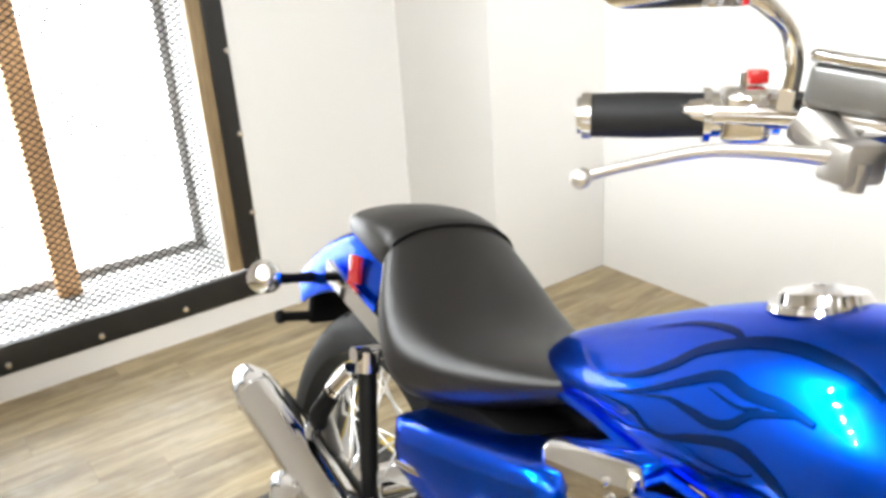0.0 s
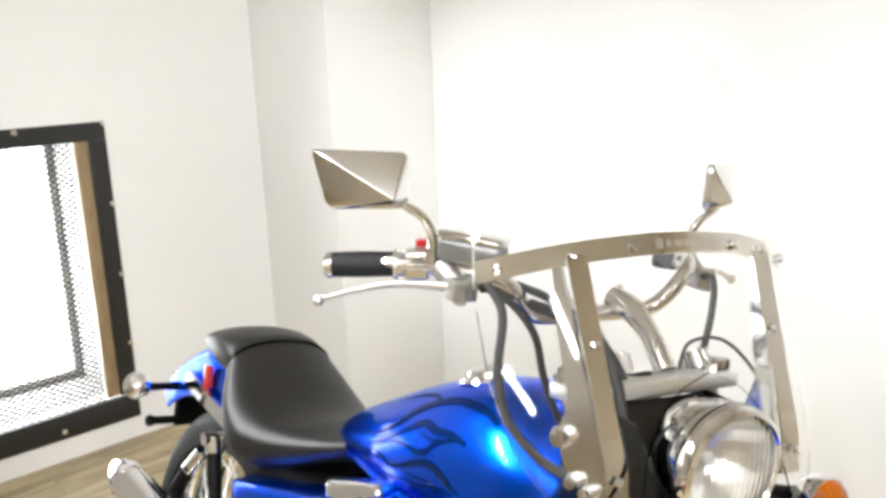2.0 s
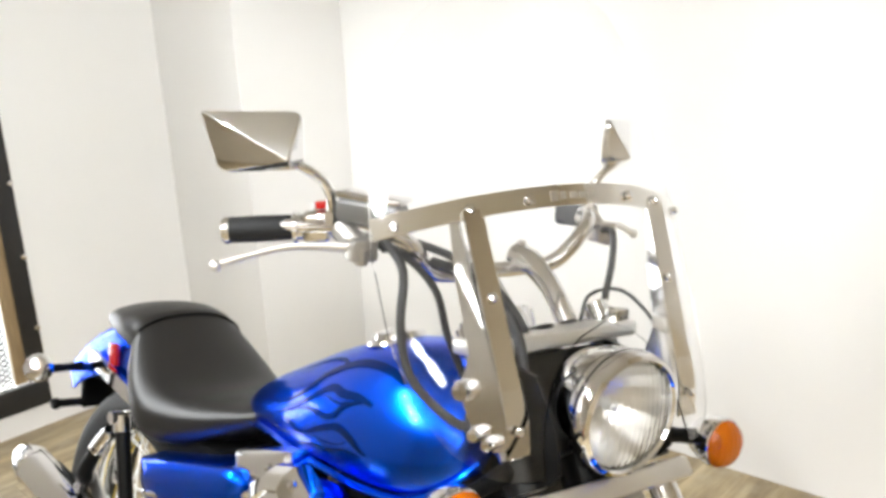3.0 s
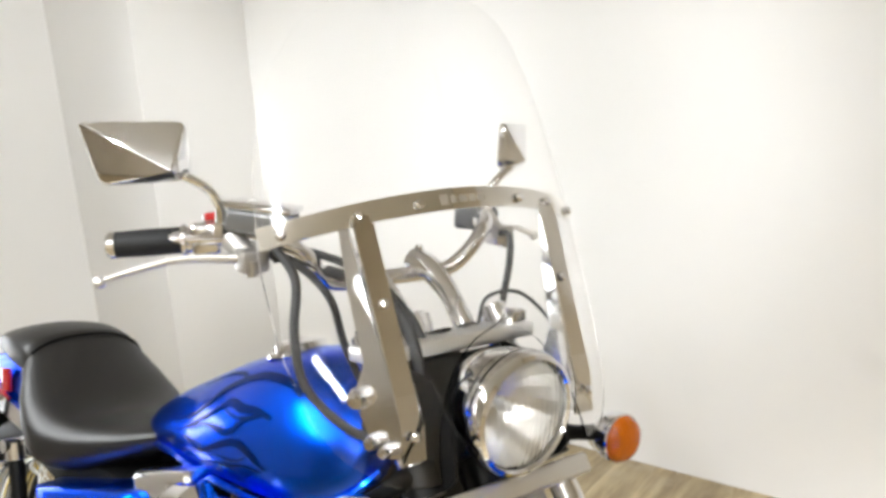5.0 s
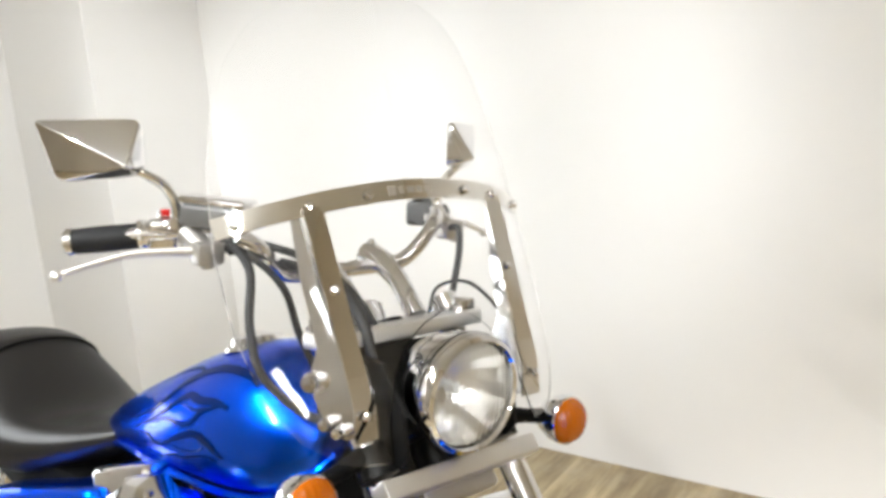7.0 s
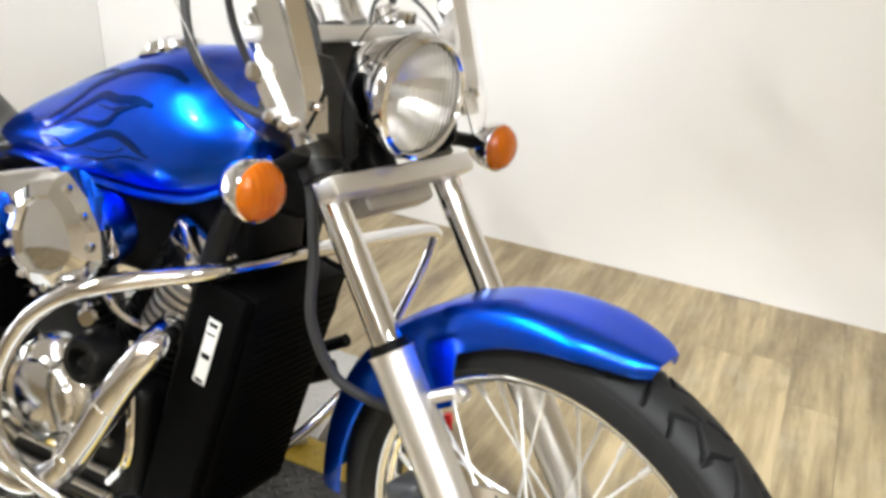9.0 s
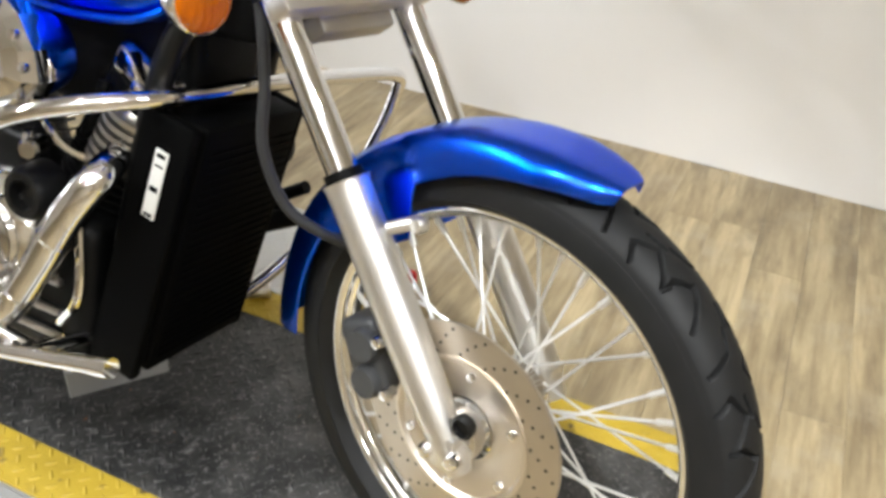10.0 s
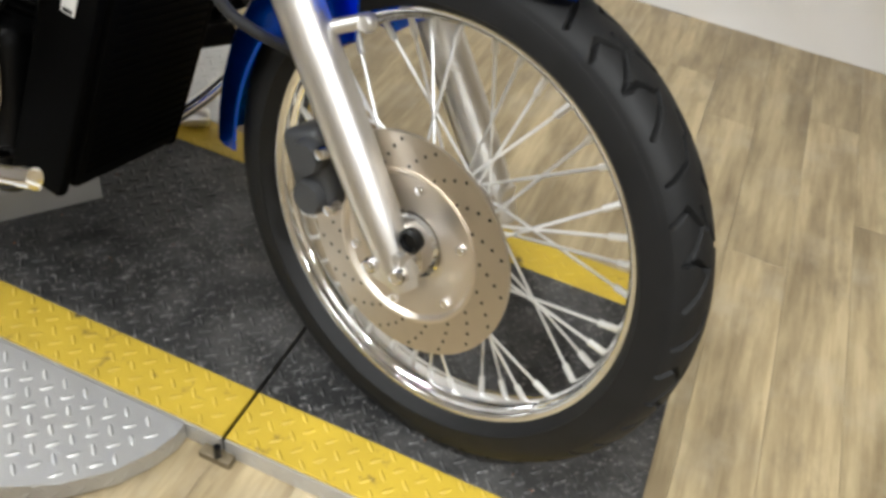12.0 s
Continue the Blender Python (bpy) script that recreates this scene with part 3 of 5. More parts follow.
# ---- the motorcycle: front end in its own turned axes, frame and rear through BODY ----
bike = new("motorcycle")
bike.matrix_world = STEER
tagged(bike, "blue cruiser motorcycle with dark flames and windshield leaning on its stand", "motorcycle")
RIM_R, TYRE_R, FRONT_AXLE = 0.281, 0.348, Vector((0, 0, 0.348))
FORK_LOW, FORK_TREE, FORK_TOP = Vector((0.015, 0, 0.335)), Vector((-0.345, 0, 0.790)), Vector((-0.485, 0, 0.967))
FORK_Y = 0.112


def fork_at(z, y=0.0):
    k = (z - FORK_LOW.z) / (FORK_TREE.z - FORK_LOW.z)
    p = FORK_LOW.lerp(FORK_TREE, k)
    return Vector((p.x, y, z))


def tyre(radius, bead, half, groove, n=1200):
    """A tyre with its tread grooves sunk into the rubber."""
    prof = []
    m = 88
    for i in range(m + 1):
        a = math.pi * (i / m) * 1.16 - math.pi * 0.08
        y = -math.cos(a) * half
        r = bead + 0.008 + (radius - bead - 0.008) * max(0.0, math.sin(a)) ** 0.62
        prof.append((r, max(-half, min(half, y))))
    prof = [(bead - 0.006, -half * 0.60)] + prof + [(bead - 0.006, half * 0.60)]
    bm = bmesh.new()
    rings = []
    for k in range(n):
        a = 2 * math.pi * k / n
        ring = []
        for r, y in prof:
            v = abs(y) / half
            if r > bead + 0.45 * (radius - bead):
                r -= 0.011 * groove(a, y / half)
            ring.append(bm.verts.new((r * math.cos(a), y, r * math.sin(a))))
        rings.append(ring)
    for k in range(n):
        a, b = rings[k], rings[(k + 1) % n]
        for i in range(len(prof) - 1):
            bm.faces.new((a[i], b[i], b[i + 1], a[i + 1]))
    return bm


TREAD_LINES = [[(0.0, 0.84), (-0.07, 0.58), (0.065, 0.28), (0.24, 0.76)], [(0.25, 0.68), (0.235, 0.52), (0.32, 0.19)], [(0.32, 0.12), (0.385, 0.27), (0.52, 0.74)], [(0.59, 0.05), (0.71, 0.25), (0.78, 0.78)], [(-0.04, 0.20), (0.08, 0.10)]]
TREAD = [(a, b) for line in TREAD_LINES for a, b in zip(line, line[1:])]


def zigzag(a, v):
    """Lightning-shaped grooves, stepped by half a pitch from side to side of the crown."""
    pitch, arc = 0.199, 0.062
    w = abs(v)
    if w > 0.90:
        return 0.22 if w < 0.94 else 0.0
    c = (-a / (2 * math.pi) * 11 + (0.5 if v > 0 else 0)) % 1.0
    best = 1.0
    for (u0, v0), (u1, v1) in TREAD:
        ax, ay, bx, by = u0 * pitch, v0 * arc, u1 * pitch, v1 * arc
        for k in (-1, 0, 1):
            px, py = (c + k) * pitch - ax, w * arc - ay
            dx, dy = bx - ax, by - ay
            t = max(0.0, min(1.0, (px * dx + py * dy) / (dx * dx + dy * dy)))
            best = min(best, math.hypot(px - t * dx, py - t * dy))
    return max(0.0, min(1.0, (0.0030 - best) / 0.0009))


def spoke_wheel(name, radius, rim_r, half, axle, rim_half, hub_r, spokes, groove, m, parent, hub_half=0.055):
    hub = part(name, lathe([(0.012, -hub_half - 0.02), (hub_r * 0.55, -hub_half - 0.015), (hub_r, -hub_half), (hub_r, -hub_half + 0.008), (hub_r * 0.62, -hub_half + 0.02), (hub_r * 0.62, hub_half - 0.02), (hub_r, hub_half - 0.008), (hub_r, hub_half), (hub_r * 0.55, hub_half + 0.015), (0.012, hub_half + 0.02)], 40), CHROME, parent, "wire-spoked chrome wheel", m @ Matrix.Translation(axle))
    part("tyre", tyre(radius, rim_r + 0.001, half, groove), RUBBER, hub, "black grooved rubber tyre")
    hub_side = [(0.006, 1.03), (0.011, 0.97), (0.014, 0.84), (0.0145, 0.62), (0.019, 0.50), (0.0215, 0.30), (0.022, 0.12)]
    tyre_side = [(0.0, 1.0), (-0.001, 0.88), (0.008, 0.74), (0.010, 0.52), (0.015, 0.40), (0.017, 0.15)]
    rim = [(rim_r - d, -rim_half * k) for d, k in tyre_side] + [(rim_r - d, rim_half * k) for d, k in tyre_side[::-1]]
    rim += [(rim_r - d, rim_half * k) for d, k in hub_side] + [(rim_r - d, -rim_half * k) for d, k in hub_side[::-1]]
    part("rim", lathe(rim, 144, closed=True), RIM_STEEL, hub, "polished chrome rim")
    kinds = []
    for side in (1, -1):
        for lead in (1, -1):
            a0 = radians(34) * lead
            p = Vector((hub_r * 0.92 * math.sin(a0), side * (hub_half - 0.004), hub_r * 0.92 * math.cos(a0)))
            q = Vector((0.0, side * 0.006, rim_r - 0.022))
            bm = join(rod(p, q, 0.0021, 6), rod(q.lerp(p, 0.10), q.lerp(p, -0.004), 0.0042, 8))
            me_ob = part("spoke", bm, SPOKE_STEEL, hub)
            kinds.append(me_ob)
    per = spokes // 4
    for k in range(per):
        for i, src in enumerate(kinds):
            ang = 2 * math.pi * (k + i / 4) / per
            if k == 0:
                src.matrix_basis = Matrix.Rotation(ang, 4, "Y")
            else:
                o = new("spoke", src.data)
                o.parent = hub
                o.matrix_basis = Matrix.Rotation(ang, 4, "Y")
    return hub


I4 = Matrix.Identity(4)
front_wheel = spoke_wheel("front_wheel", TYRE_R, RIM_R, 0.050, FRONT_AXLE, 0.031, 0.045, 40, zigzag, I4, bike)


def brake_disc(r0, r1, y):
    bm = lathe([(r0, y - 0.0025), (r1, y - 0.0025), (r1, y + 0.0025), (r0, y + 0.0025)], 96, closed=True)
    return bm


disc = part("brake_disc", brake_disc(0.103, 0.148, -0.082), DISC_STEEL, bike, "drilled steel brake disc with a warm tint", Matrix.Translation(FRONT_AXLE))
hole = None
for k in range(72):
    a = 2 * math.pi * k / 72
    r = 0.1085 + 0.0105 * (k * 3 % 4)
    if hole is None:
        hole = part("disc_hole", lathe([(0, -0.0004), (0.0022, -0.0004), (0.0022, 0.0004), (0, 0.0004)], 10), BLACK_METAL, disc)
        ob = hole
    else:
        ob = new("disc_hole", hole.data)
        ob.parent = disc
    ob.matrix_basis = Matrix.Translation((r * math.cos(a), -0.0846, r * math.sin(a)))
part("disc_carrier", lathe([(0.045, -0.074), (0.056, -0.081), (0.094, -0.0815), (0.099, -0.087), (0.1035, -0.087), (0.1035, -0.080), (0.098, -0.076), (0.05, -0.068)], 64, closed=True), CARRIER, front_wheel, "satin disc carrier")
for k in range(6):
    a = 2 * math.pi * k / 6 + 0.5
    part("disc_bolt", bolt_head((0.084 * math.cos(a), -0.0815, 0.084 * math.sin(a)), (0, -1, 0), 0.007, 0.006), CHROME, front_wheel)
part("axle_sleeve", lathe([(0.0, -0.112), (0.012, -0.112), (0.022, -0.108), (0.038, -0.1), (0.041, -0.075), (0.034, -0.06)], 40), CHROME, front_wheel, "chrome hub sleeve")

for side, word in ((-1, "right"), (1, "left")):
    y = side * FORK_Y
    low, mid, tree, top = fork_at(0.316, y), fork_at(0.618, y), fork_at(0.800, y), fork_at(0.985, y)
    fork = part("fork_slider", join(tube([low, fork_at(0.335, y), fork_at(0.38, y), fork_at(0.45, y), fork_at(0.60, y), mid], [0.016, 0.021, 0.026, 0.0285, 0.0285, 0.031], 24, 4)), SATIN, bike, "satin aluminium fork slider")
    part("fork_tube", rod(fork_at(0.60, y), tree, 0.0205, 24), CHROME, fork, "chrome fork tube")
    part("fork_seal", rod(fork_at(0.612, y), fork_at(0.628, y), 0.0255, 20), BLACK_PLASTIC, fork, "black dust seal")
    part("upper_fork_tube", rod(fork_at(0.835, y), top, 0.0215, 20), CHROME, fork, "chrome upper fork tube")
    part("fork_cover", rod(fork_at(0.805, y), fork_at(0.838, y), 0.027, 20), BLACK_METAL, fork)
    part("axle_clamp", moved(box(-0.022, 0.022, -0.018, 0.018, -0.03, 0.024, 0.008), Matrix.Translation((0.003, y, 0.345))), SATIN, fork, "cast axle clamp")
    if side < 0:
        part("axle_end", lathe([(0, -0.006), (0.015, -0.006), (0.016, 0.004), (0.012, 0.007), (0.010, 0.001), (0, 0.001)], 28), BLACK_METAL, fork, "hollow axle end", facing((0.026, -0.1185, 0.390), (0, -1, 0)))
        for p in ((-0.012, -0.130, 0.337), (0.029, -0.130, 0.346)):
            part("clamp_nut", bolt_head(p, (0, -1, 0), 0.0105, 0.012), CHROME, fork)
    part("fender_lug", join(rod(fork_at(0.565, y), fork_at(0.565, y) + Vector((0.055, -side * 0.035, 0.03)), 0.009, 12), bolt_head(fork_at(0.565, y) + Vector((0.056, -side * 0.03, 0.028)), (0, side, 0), 0.011, 0.01)), SATIN, fork, "fender mounting lug")

# brake caliper and hose on the right slider
cal = part("brake_caliper", join(moved(box(-0.034, 0.034, -0.028, 0.034, -0.052, 0.052, 0.014, 3), Matrix.Translation((-0.150, -0.082, 0.388)) @ Matrix.Rotation(radians(-28), 4, "Y")), moved(lathe([(0, -0.01), (0.021, -0.01), (0.024, 0.0), (0.024, 0.02)], 20), Matrix.Translation((-0.147, -0.112, 0.410))), moved(lathe([(0, -0.01), (0.021, -0.01), (0.024, 0.0), (0.024, 0.02)], 20), Matrix.Translation((-0.135, -0.112, 0.358)))), CALIPER_GREY, bike, "dark grey two-piston brake caliper")
for bp in ((-0.12, -0.112, 0.432), (-0.095, -0.112, 0.365)):
    part("caliper_bolt", bolt_head(bp, (0, -1, 0), 0.009, 0.014), CHROME, cal)
part("brake_hose", tube([(-0.222, -0.050, 0.495), (-0.262, -0.096, 0.520), (-0.302, -0.122, 0.550), (-0.335, -0.135, 0.62), (-0.35, -0.125, 0.70), (-0.375, -0.118, 0.79), (-0.42, -0.11, 0.86)], 0.0075, 12), HOSE, bike, "grey-black rubber brake hose")


# front fender
def fender(c, a0, a1, r0, r1, half, drop, notch, n=48, m=13, thick=0.003):
    """A blade over the tyre: arc from a0 to a1 (degrees from straight ahead, over the top), edge depth by drop(t)."""
    outer, inner = [], []
    for i in range(n + 1):
        t = i / n
        a = radians(a0 + (a1 - a0) * t)
        r = r0 + (r1 - r0) * t
        ring_o, ring_i = [], []
        hw = half(t)
        for j in range(m):
            s = -1 + 2 * j / (m - 1)
            e = abs(s)
            y = hw * math.sin(s * math.pi / 2) if e < 0.999 else hw * s
            d = drop(t) * max(0.0, (e - 0.35) / 0.65) ** 1.9
            for ring, off in ((ring_o, 0.0), (ring_i, -thick)):
                rr = r + off - d
                ring.append((c.x + rr * math.cos(a), y * (1 + off * 12), c.z + rr * math.sin(a)))
        outer.append(ring_o)
        inner.append(ring_i)
    return loft([o + i[::-1] for o, i in zip(outer, inner)])


def fender_drop(t):
    if t < 0.38:
        return 0.018 + 0.042 * (t / 0.38)
    if t < 0.43:
        return 0.060 + 0.065 * (t - 0.38) / 0.05
    if t < 0.56:
        return 0.125
    return 0.125 - 0.07 * min(1, (t - 0.56) / 0.12)


def fender_half(t):
    return 0.030 + 0.040 * min(1.0, (t / 0.12)) ** 0.5 if t < 0.12 else 0.07


front_fender = part("front_fender", fender(FRONT_AXLE, 74, 186, 0.377, 0.375, fender_half, fender_drop, None), BLUE, bike, "glossy blue front mudguard")

# triple clamps, headlight, signals
lower_tree = part("lower_fork_clamp", join(moved(box(-0.020, 0.020, -0.138, 0.138, -0.014, 0.014, 0.005), Matrix.Translation((-0.325, 0, 0.800)) @ Matrix.Rotation(radians(-38), 4, "Y"))), SATIN, bike, "satin aluminium fork bridge")
part("clamp_cover", join(moved(box(-0.02, 0.02, -0.06, 0.075, -0.02, 0.012, 0.008), Matrix.Translation((-0.345, 0.0, 0.765)) @ Matrix.Rotation(radians(-38), 4, "Y"))), CAST, lower_tree)
upper_tree = part("upper_fork_bridge", join(moved(box(-0.035, 0.035, -0.14, 0.14, -0.011, 0.011, 0.004), Matrix.Translation((-0.468, 0, 0.968)) @ Matrix.Rotation(radians(-8), 4, "Y"))), SATIN, bike, "flat aluminium upper fork bridge")
part("steering_stem", rod((-0.36, 0, 0.78), (-0.50, 0, 0.965), 0.032, 20), BLACK_METAL, bike)
part("headlight_mount", join(moved(box(-0.03, 0.03, -0.09, 0.09, -0.07, 0.07, 0.01), Matrix.Translation((-0.425, 0, 0.885)) @ Matrix.Rotation(radians(-38), 4, "Y"))), BLACK_METAL, bike, "black headlight bracket")
HL = Vector((-0.292, -0.006, 0.914))
HLD = Vector((1, 0, -0.02))
headlight = part("headlight", lathe([(0.0, -0.125), (0.05, -0.12), (0.075, -0.10), (0.089, -0.06), (0.0925, -0.03), (0.0925, -0.022), (0.090, -0.02), (0.0895, -0.03), (0.086, -0.06), (0.071, -0.098), (0.0, -0.118)], 56), CHROME, bike, "round chrome headlight shell", facing(HL, HLD) @ Matrix.Scale(0.86, 4))
part("headlight_ring", lathe([(0.0865, -0.022), (0.0955, -0.022), (0.0965, -0.012), (0.093, 0.0), (0.0865, 0.004), (0.083, 0.0), (0.083, -0.01)], 64, closed=True), CHROME, headlight, "chrome headlight ring")
part("ring_gasket", lathe([(0.090, -0.0225), (0.0958, -0.0225), (0.0958, -0.0255), (0.090, -0.0255)], 56, closed=True), BLACK_PLASTIC, headlight)
lamp_lens = part("lens", lathe([(0.0, 0.014), (0.03, 0.0125), (0.06, 0.0075), (0.083, -0.002), (0.083, -0.006), (0.06, 0.0035), (0.03, 0.0085), (0.0, 0.010)], 56), LAMP_GLASS, headlight, "clear convex headlight lens")
lamp_lens.visible_shadow = False
refl = []
for i in range(14):
    r = 0.082 * (1 - i / 13)
    refl.append((r, -0.012 - 0.075 * (1 - (r / 0.082) ** 2) ** 0.8))
dish = lathe(refl, 20, caps=False)
facet = random.Random(5)
for v in dish.verts:
    if 0.01 < math.hypot(v.co.x, v.co.z) < 0.079:
        v.co.y += facet.uniform(-0.0004, 0.0004)
part("reflector", dish, REFLECTOR, headlight, "faceted bright reflector", sharp=2.0)
part("bulb", lathe([(0, -0.035), (0.006, -0.037), (0.009, -0.045), (0.009, -0.085)], 16), LABEL, headlight)
for a in (35, 155, 270):
    part("ring_screw", bolt_head((0.094 * math.cos(radians(a)), -0.018, 0.094 * math.sin(radians(a))), (math.cos(radians(a)), 0, math.sin(radians(a))), 0.006, 0.005), CHROME, headlight)


def signal(p, d, stalk_from, name, lens_mat, label, m=I4, size=1.0):
    body = part(name, lathe([(0, -0.055), (0.014, -0.053), (0.028, -0.042), (0.037, -0.02), (0.0385, -0.004), (0.0385, 0.0), (0.036, 0.002)], 36), CHROME, bike, label, m @ facing(p, d) @ Matrix.Scale(size, 4))
    dome = part("signal_lens", lathe([(0.0, 0.021), (0.018, 0.019), (0.030, 0.012), (0.0362, 0.002), (0.0362, -0.004), (0.03, -0.006), (0.0, -0.008)], 36), lens_mat, body, "round domed lens")
    dome.visible_shadow = False
    s = Matrix(body.matrix_basis).inverted() @ (m @ Vector(stalk_from))
    part("signal_stalk", tube([(0, -0.03, 0), s.lerp(Vector((0, -0.03, 0)), 0.5), s], [0.013, 0.011, 0.015], 14, 4), BLACK_PLASTIC, body, "short black stalk")
    return body


signal((-0.333, -0.233, 0.812), (1, 0.02, 0.04), (-0.375, -0.12, 0.835), "turn_signal", AMBER, "amber front turn signal in a chrome cup")
signal((-0.333, 0.236, 0.812), (1, -0.02, 0.04), (-0.375, 0.12, 0.835), "turn_signal", AMBER, "amber front turn signal in a chrome cup")

# ---- tank, seat, rear end ----


def superring(x, w, zt, zb, n=32, power=2.4, belly=0.45, flat_bottom=True):
    """One cross section of a tank- or seat-like body."""
    pts = []
    zm = zb + (zt - zb) * belly
    for j in range(n):
        a = 2 * math.pi * j / n
        c, s = math.cos(a), math.sin(a)
        y = w * math.copysign(abs(c) ** (2 / power), c)
        if s >= 0:
            z = zm + (zt - zm) * abs(s) ** (2 / power)
        else:
            z = zm - (zm - zb) * abs(s) ** (2 / (power + 1.5))
        pts.append((x, y, z))
    return pts


def station(table, x):
    xs = [r[0] for r in table]
    return [float(np.interp(x, xs, [r[i] for r in table])) for i in range(1, len(table[0]))]


def smooth_table(table, n):
    """Densifies a table of stations with a smooth curve."""
    out = []
    cols = [spline([(i, r[k], 0) for i, r in enumerate(table)], 8) for k in range(len(table[0]))]
    for i in range(len(cols[0])):
        out.append([c[i].y for c in cols])
    return out


TANK = smooth_table([(-1.104, 0.012, 0.716, 0.700), (-1.098, 0.040, 0.738, 0.690), (-1.05, 0.072, 0.770, 0.688), (-0.95, 0.104, 0.822, 0.698), (-0.85, 0.130, 0.870, 0.700), (-0.74, 0.150, 0.910, 0.702), (-0.64, 0.158, 0.927, 0.706), (-0.56, 0.152, 0.918, 0.722), (-0.503, 0.130, 0.890, 0.765), (-0.484, 0.085, 0.856, 0.800)], 8)
TANK_BELLY = 0.30


def tank_power(x):
    """Flat shoulders at the tail, rounder ones towards the head."""
    return 1.62 + 0.53 * max(0.0, min(1.0, (x + 0.92) / 0.30))


def tank_section(x, w, zt, zb, n=48):
    """A rounded shoulder over nearly upright flanks that end in a tucked lower edge."""
    pts = []
    zm = zb + (zt - zb) * TANK_BELLY
    for j in range(n):
        a = 2 * math.pi * j / n
        c, q = math.cos(a), math.sin(a)
        e = 2 / tank_power(x)
        if q >= 0:
            pts.append((x, w * math.copysign(abs(c) ** e, c), zm + (zt - zm) * abs(q) ** e))
        else:
            pts.append((x, w * math.copysign(abs(c) ** 0.25, c), zm - (zm - zb) * abs(q) ** 0.9))
    return pts


tank = part("fuel_tank", loft([tank_section(*row) for row in TANK]), BLUE, bike, "teardrop blue fuel tank with dark flame graphics", BODY, 50)
for side in (-1, 1):
    part("tank_seam", tube([(x, side * (w * 0.90 + 0.004), zb + 0.006) for x, w, zt, zb in TANK[4::5]], 0.006, 8, 3), BLUE, tank, "welded lower flange of the tank")
part("filler_cap", lathe([(0.0, 0.030), (0.010, 0.030), (0.014, 0.026), (0.030, 0.022), (0.036, 0.018), (0.038, 0.004), (0.045, 0.002), (0.047, -0.006)], 36), CHROME, tank, "round chrome filler cap", facing((-0.752, -0.004, 0.902), (-0.25, -0.03, 1)) @ Matrix.Diagonal((1.2, 0.75, 1.2, 1)))


SEAT = smooth_table([(-0.985, 0.050, 0.735, 0.700), (-1.04, 0.088, 0.726, 0.668), (-1.12, 0.134, 0.722, 0.626), (-1.19, 0.168, 0.726, 0.602), (-1.25, 0.186, 0.744, 0.594), (-1.31, 0.174, 0.784, 0.632), (-1.36, 0.142, 0.826, 0.700)], 8)
seat_skin = loft([superring(x, w * 0.9, zt, zb, 48, 2.0, 0.56) for x, w, zt, zb in SEAT])
for v in seat_skin.verts:
    w, zt, zb = station(SEAT[::-1], v.co.x)
    if v.co.z > (zt + zb) / 2:
        v.co.z -= 0.017 * max(0.0, 1 - (v.co.y / (w * 0.72)) ** 2) * math.exp(-((v.co.x + 1.20) / 0.09) ** 2)
seat = part("seat", seat_skin, LEATHER, bike, "black vinyl rider seat with a raised rear lip", BODY @ Matrix.Translation((0, -0.02, 0)), 60)
seam = superring(-1.361, 0.142 * 0.9 + 0.001, 0.828, 0.70, 36, 2.3, 0.50)
part("seat_seam", tube(seam[33:] + seam[:16], 0.0028, 8, 3), BLACK_PLASTIC, seat, "black piping between seat and pillion")
PILLION = smooth_table([(-1.358, 0.112, 0.806, 0.74), (-1.368, 0.130, 0.826, 0.735), (-1.388, 0.136, 0.836, 0.735), (-1.44, 0.134, 0.840, 0.745), (-1.50, 0.118, 0.830, 0.755), (-1.55, 0.095, 0.812, 0.76), (-1.59, 0.06, 0.79, 0.765), (-1.605, 0.02, 0.775, 0.768)], 8)
part("pillion_pad", loft([superring(x, w * 0.87, zt, zb, 36, 2.1, 0.62) for x, w, zt, zb in PILLION]), LEATHER, seat, "black vinyl pillion pad", None, 60)

REAR_AXLE = Vector((-1.47, 0, 0.310))


def rear_groove(a, v):
    u = (a / (2 * math.pi) * 30 + 0.4 * abs(v)) % 1
    return 1.0 if (u < 0.09 and 0.2 < abs(v) < 0.75) or abs(v) < 0.03 else 0.0


rear_wheel = spoke_wheel("rear_wheel", 0.330, 0.240, 0.072, REAR_AXLE, 0.045, 0.06, 36, rear_groove, BODY, bike, 0.07)
rear_fender = part("rear_fender", fender(REAR_AXLE, 84, 127.5, 0.492, 0.442, lambda t: 0.108, lambda t: 0.13 - 0.05 * t, None), BLUE, bike, "deep blue rear mudguard", BODY)
part("side_reflector", moved(box(-0.017, 0.017, -0.005, 0.005, -0.024, 0.024, 0.003), Matrix.Translation((-1.498, -0.112, 0.719)) @ Matrix.Rotation(radians(-4), 4, "Y")), RED_LENS, rear_fender, "red side reflector")
part("fender_strut", strip([(-1.32, -0.122, 0.640), (-1.42, -0.124, 0.664), (-1.50, -0.122, 0.680), (-1.585, -0.116, 0.694)], 0.034, 0.010, (0, 0, 1), 5), CHROME, rear_fender, "chrome fender strut")
plate_bracket = part("licence_bracket", join(box(-1.775, -1.755, -0.05, 0.05, 0.52, 0.61, 0.006), box(-1.765, -1.70, -0.030, 0.030, 0.595, 0.620, 0.008), rod((-1.765, -0.04, 0.535), (-1.775, -0.105, 0.535), 0.010), bolt_head((-1.776, -0.106, 0.535), (0, -1, 0), 0.014, 0.01)), BLACK_PLASTIC, bike, "black licence plate bracket", BODY)
signal((-1.67, -0.200, 0.660), (-1, 0, 0), (-1.665, -0.085, 0.652), "rear_turn_signal", CLEAR, "round chrome rear turn signal with a clear lens", BODY, 0.8)

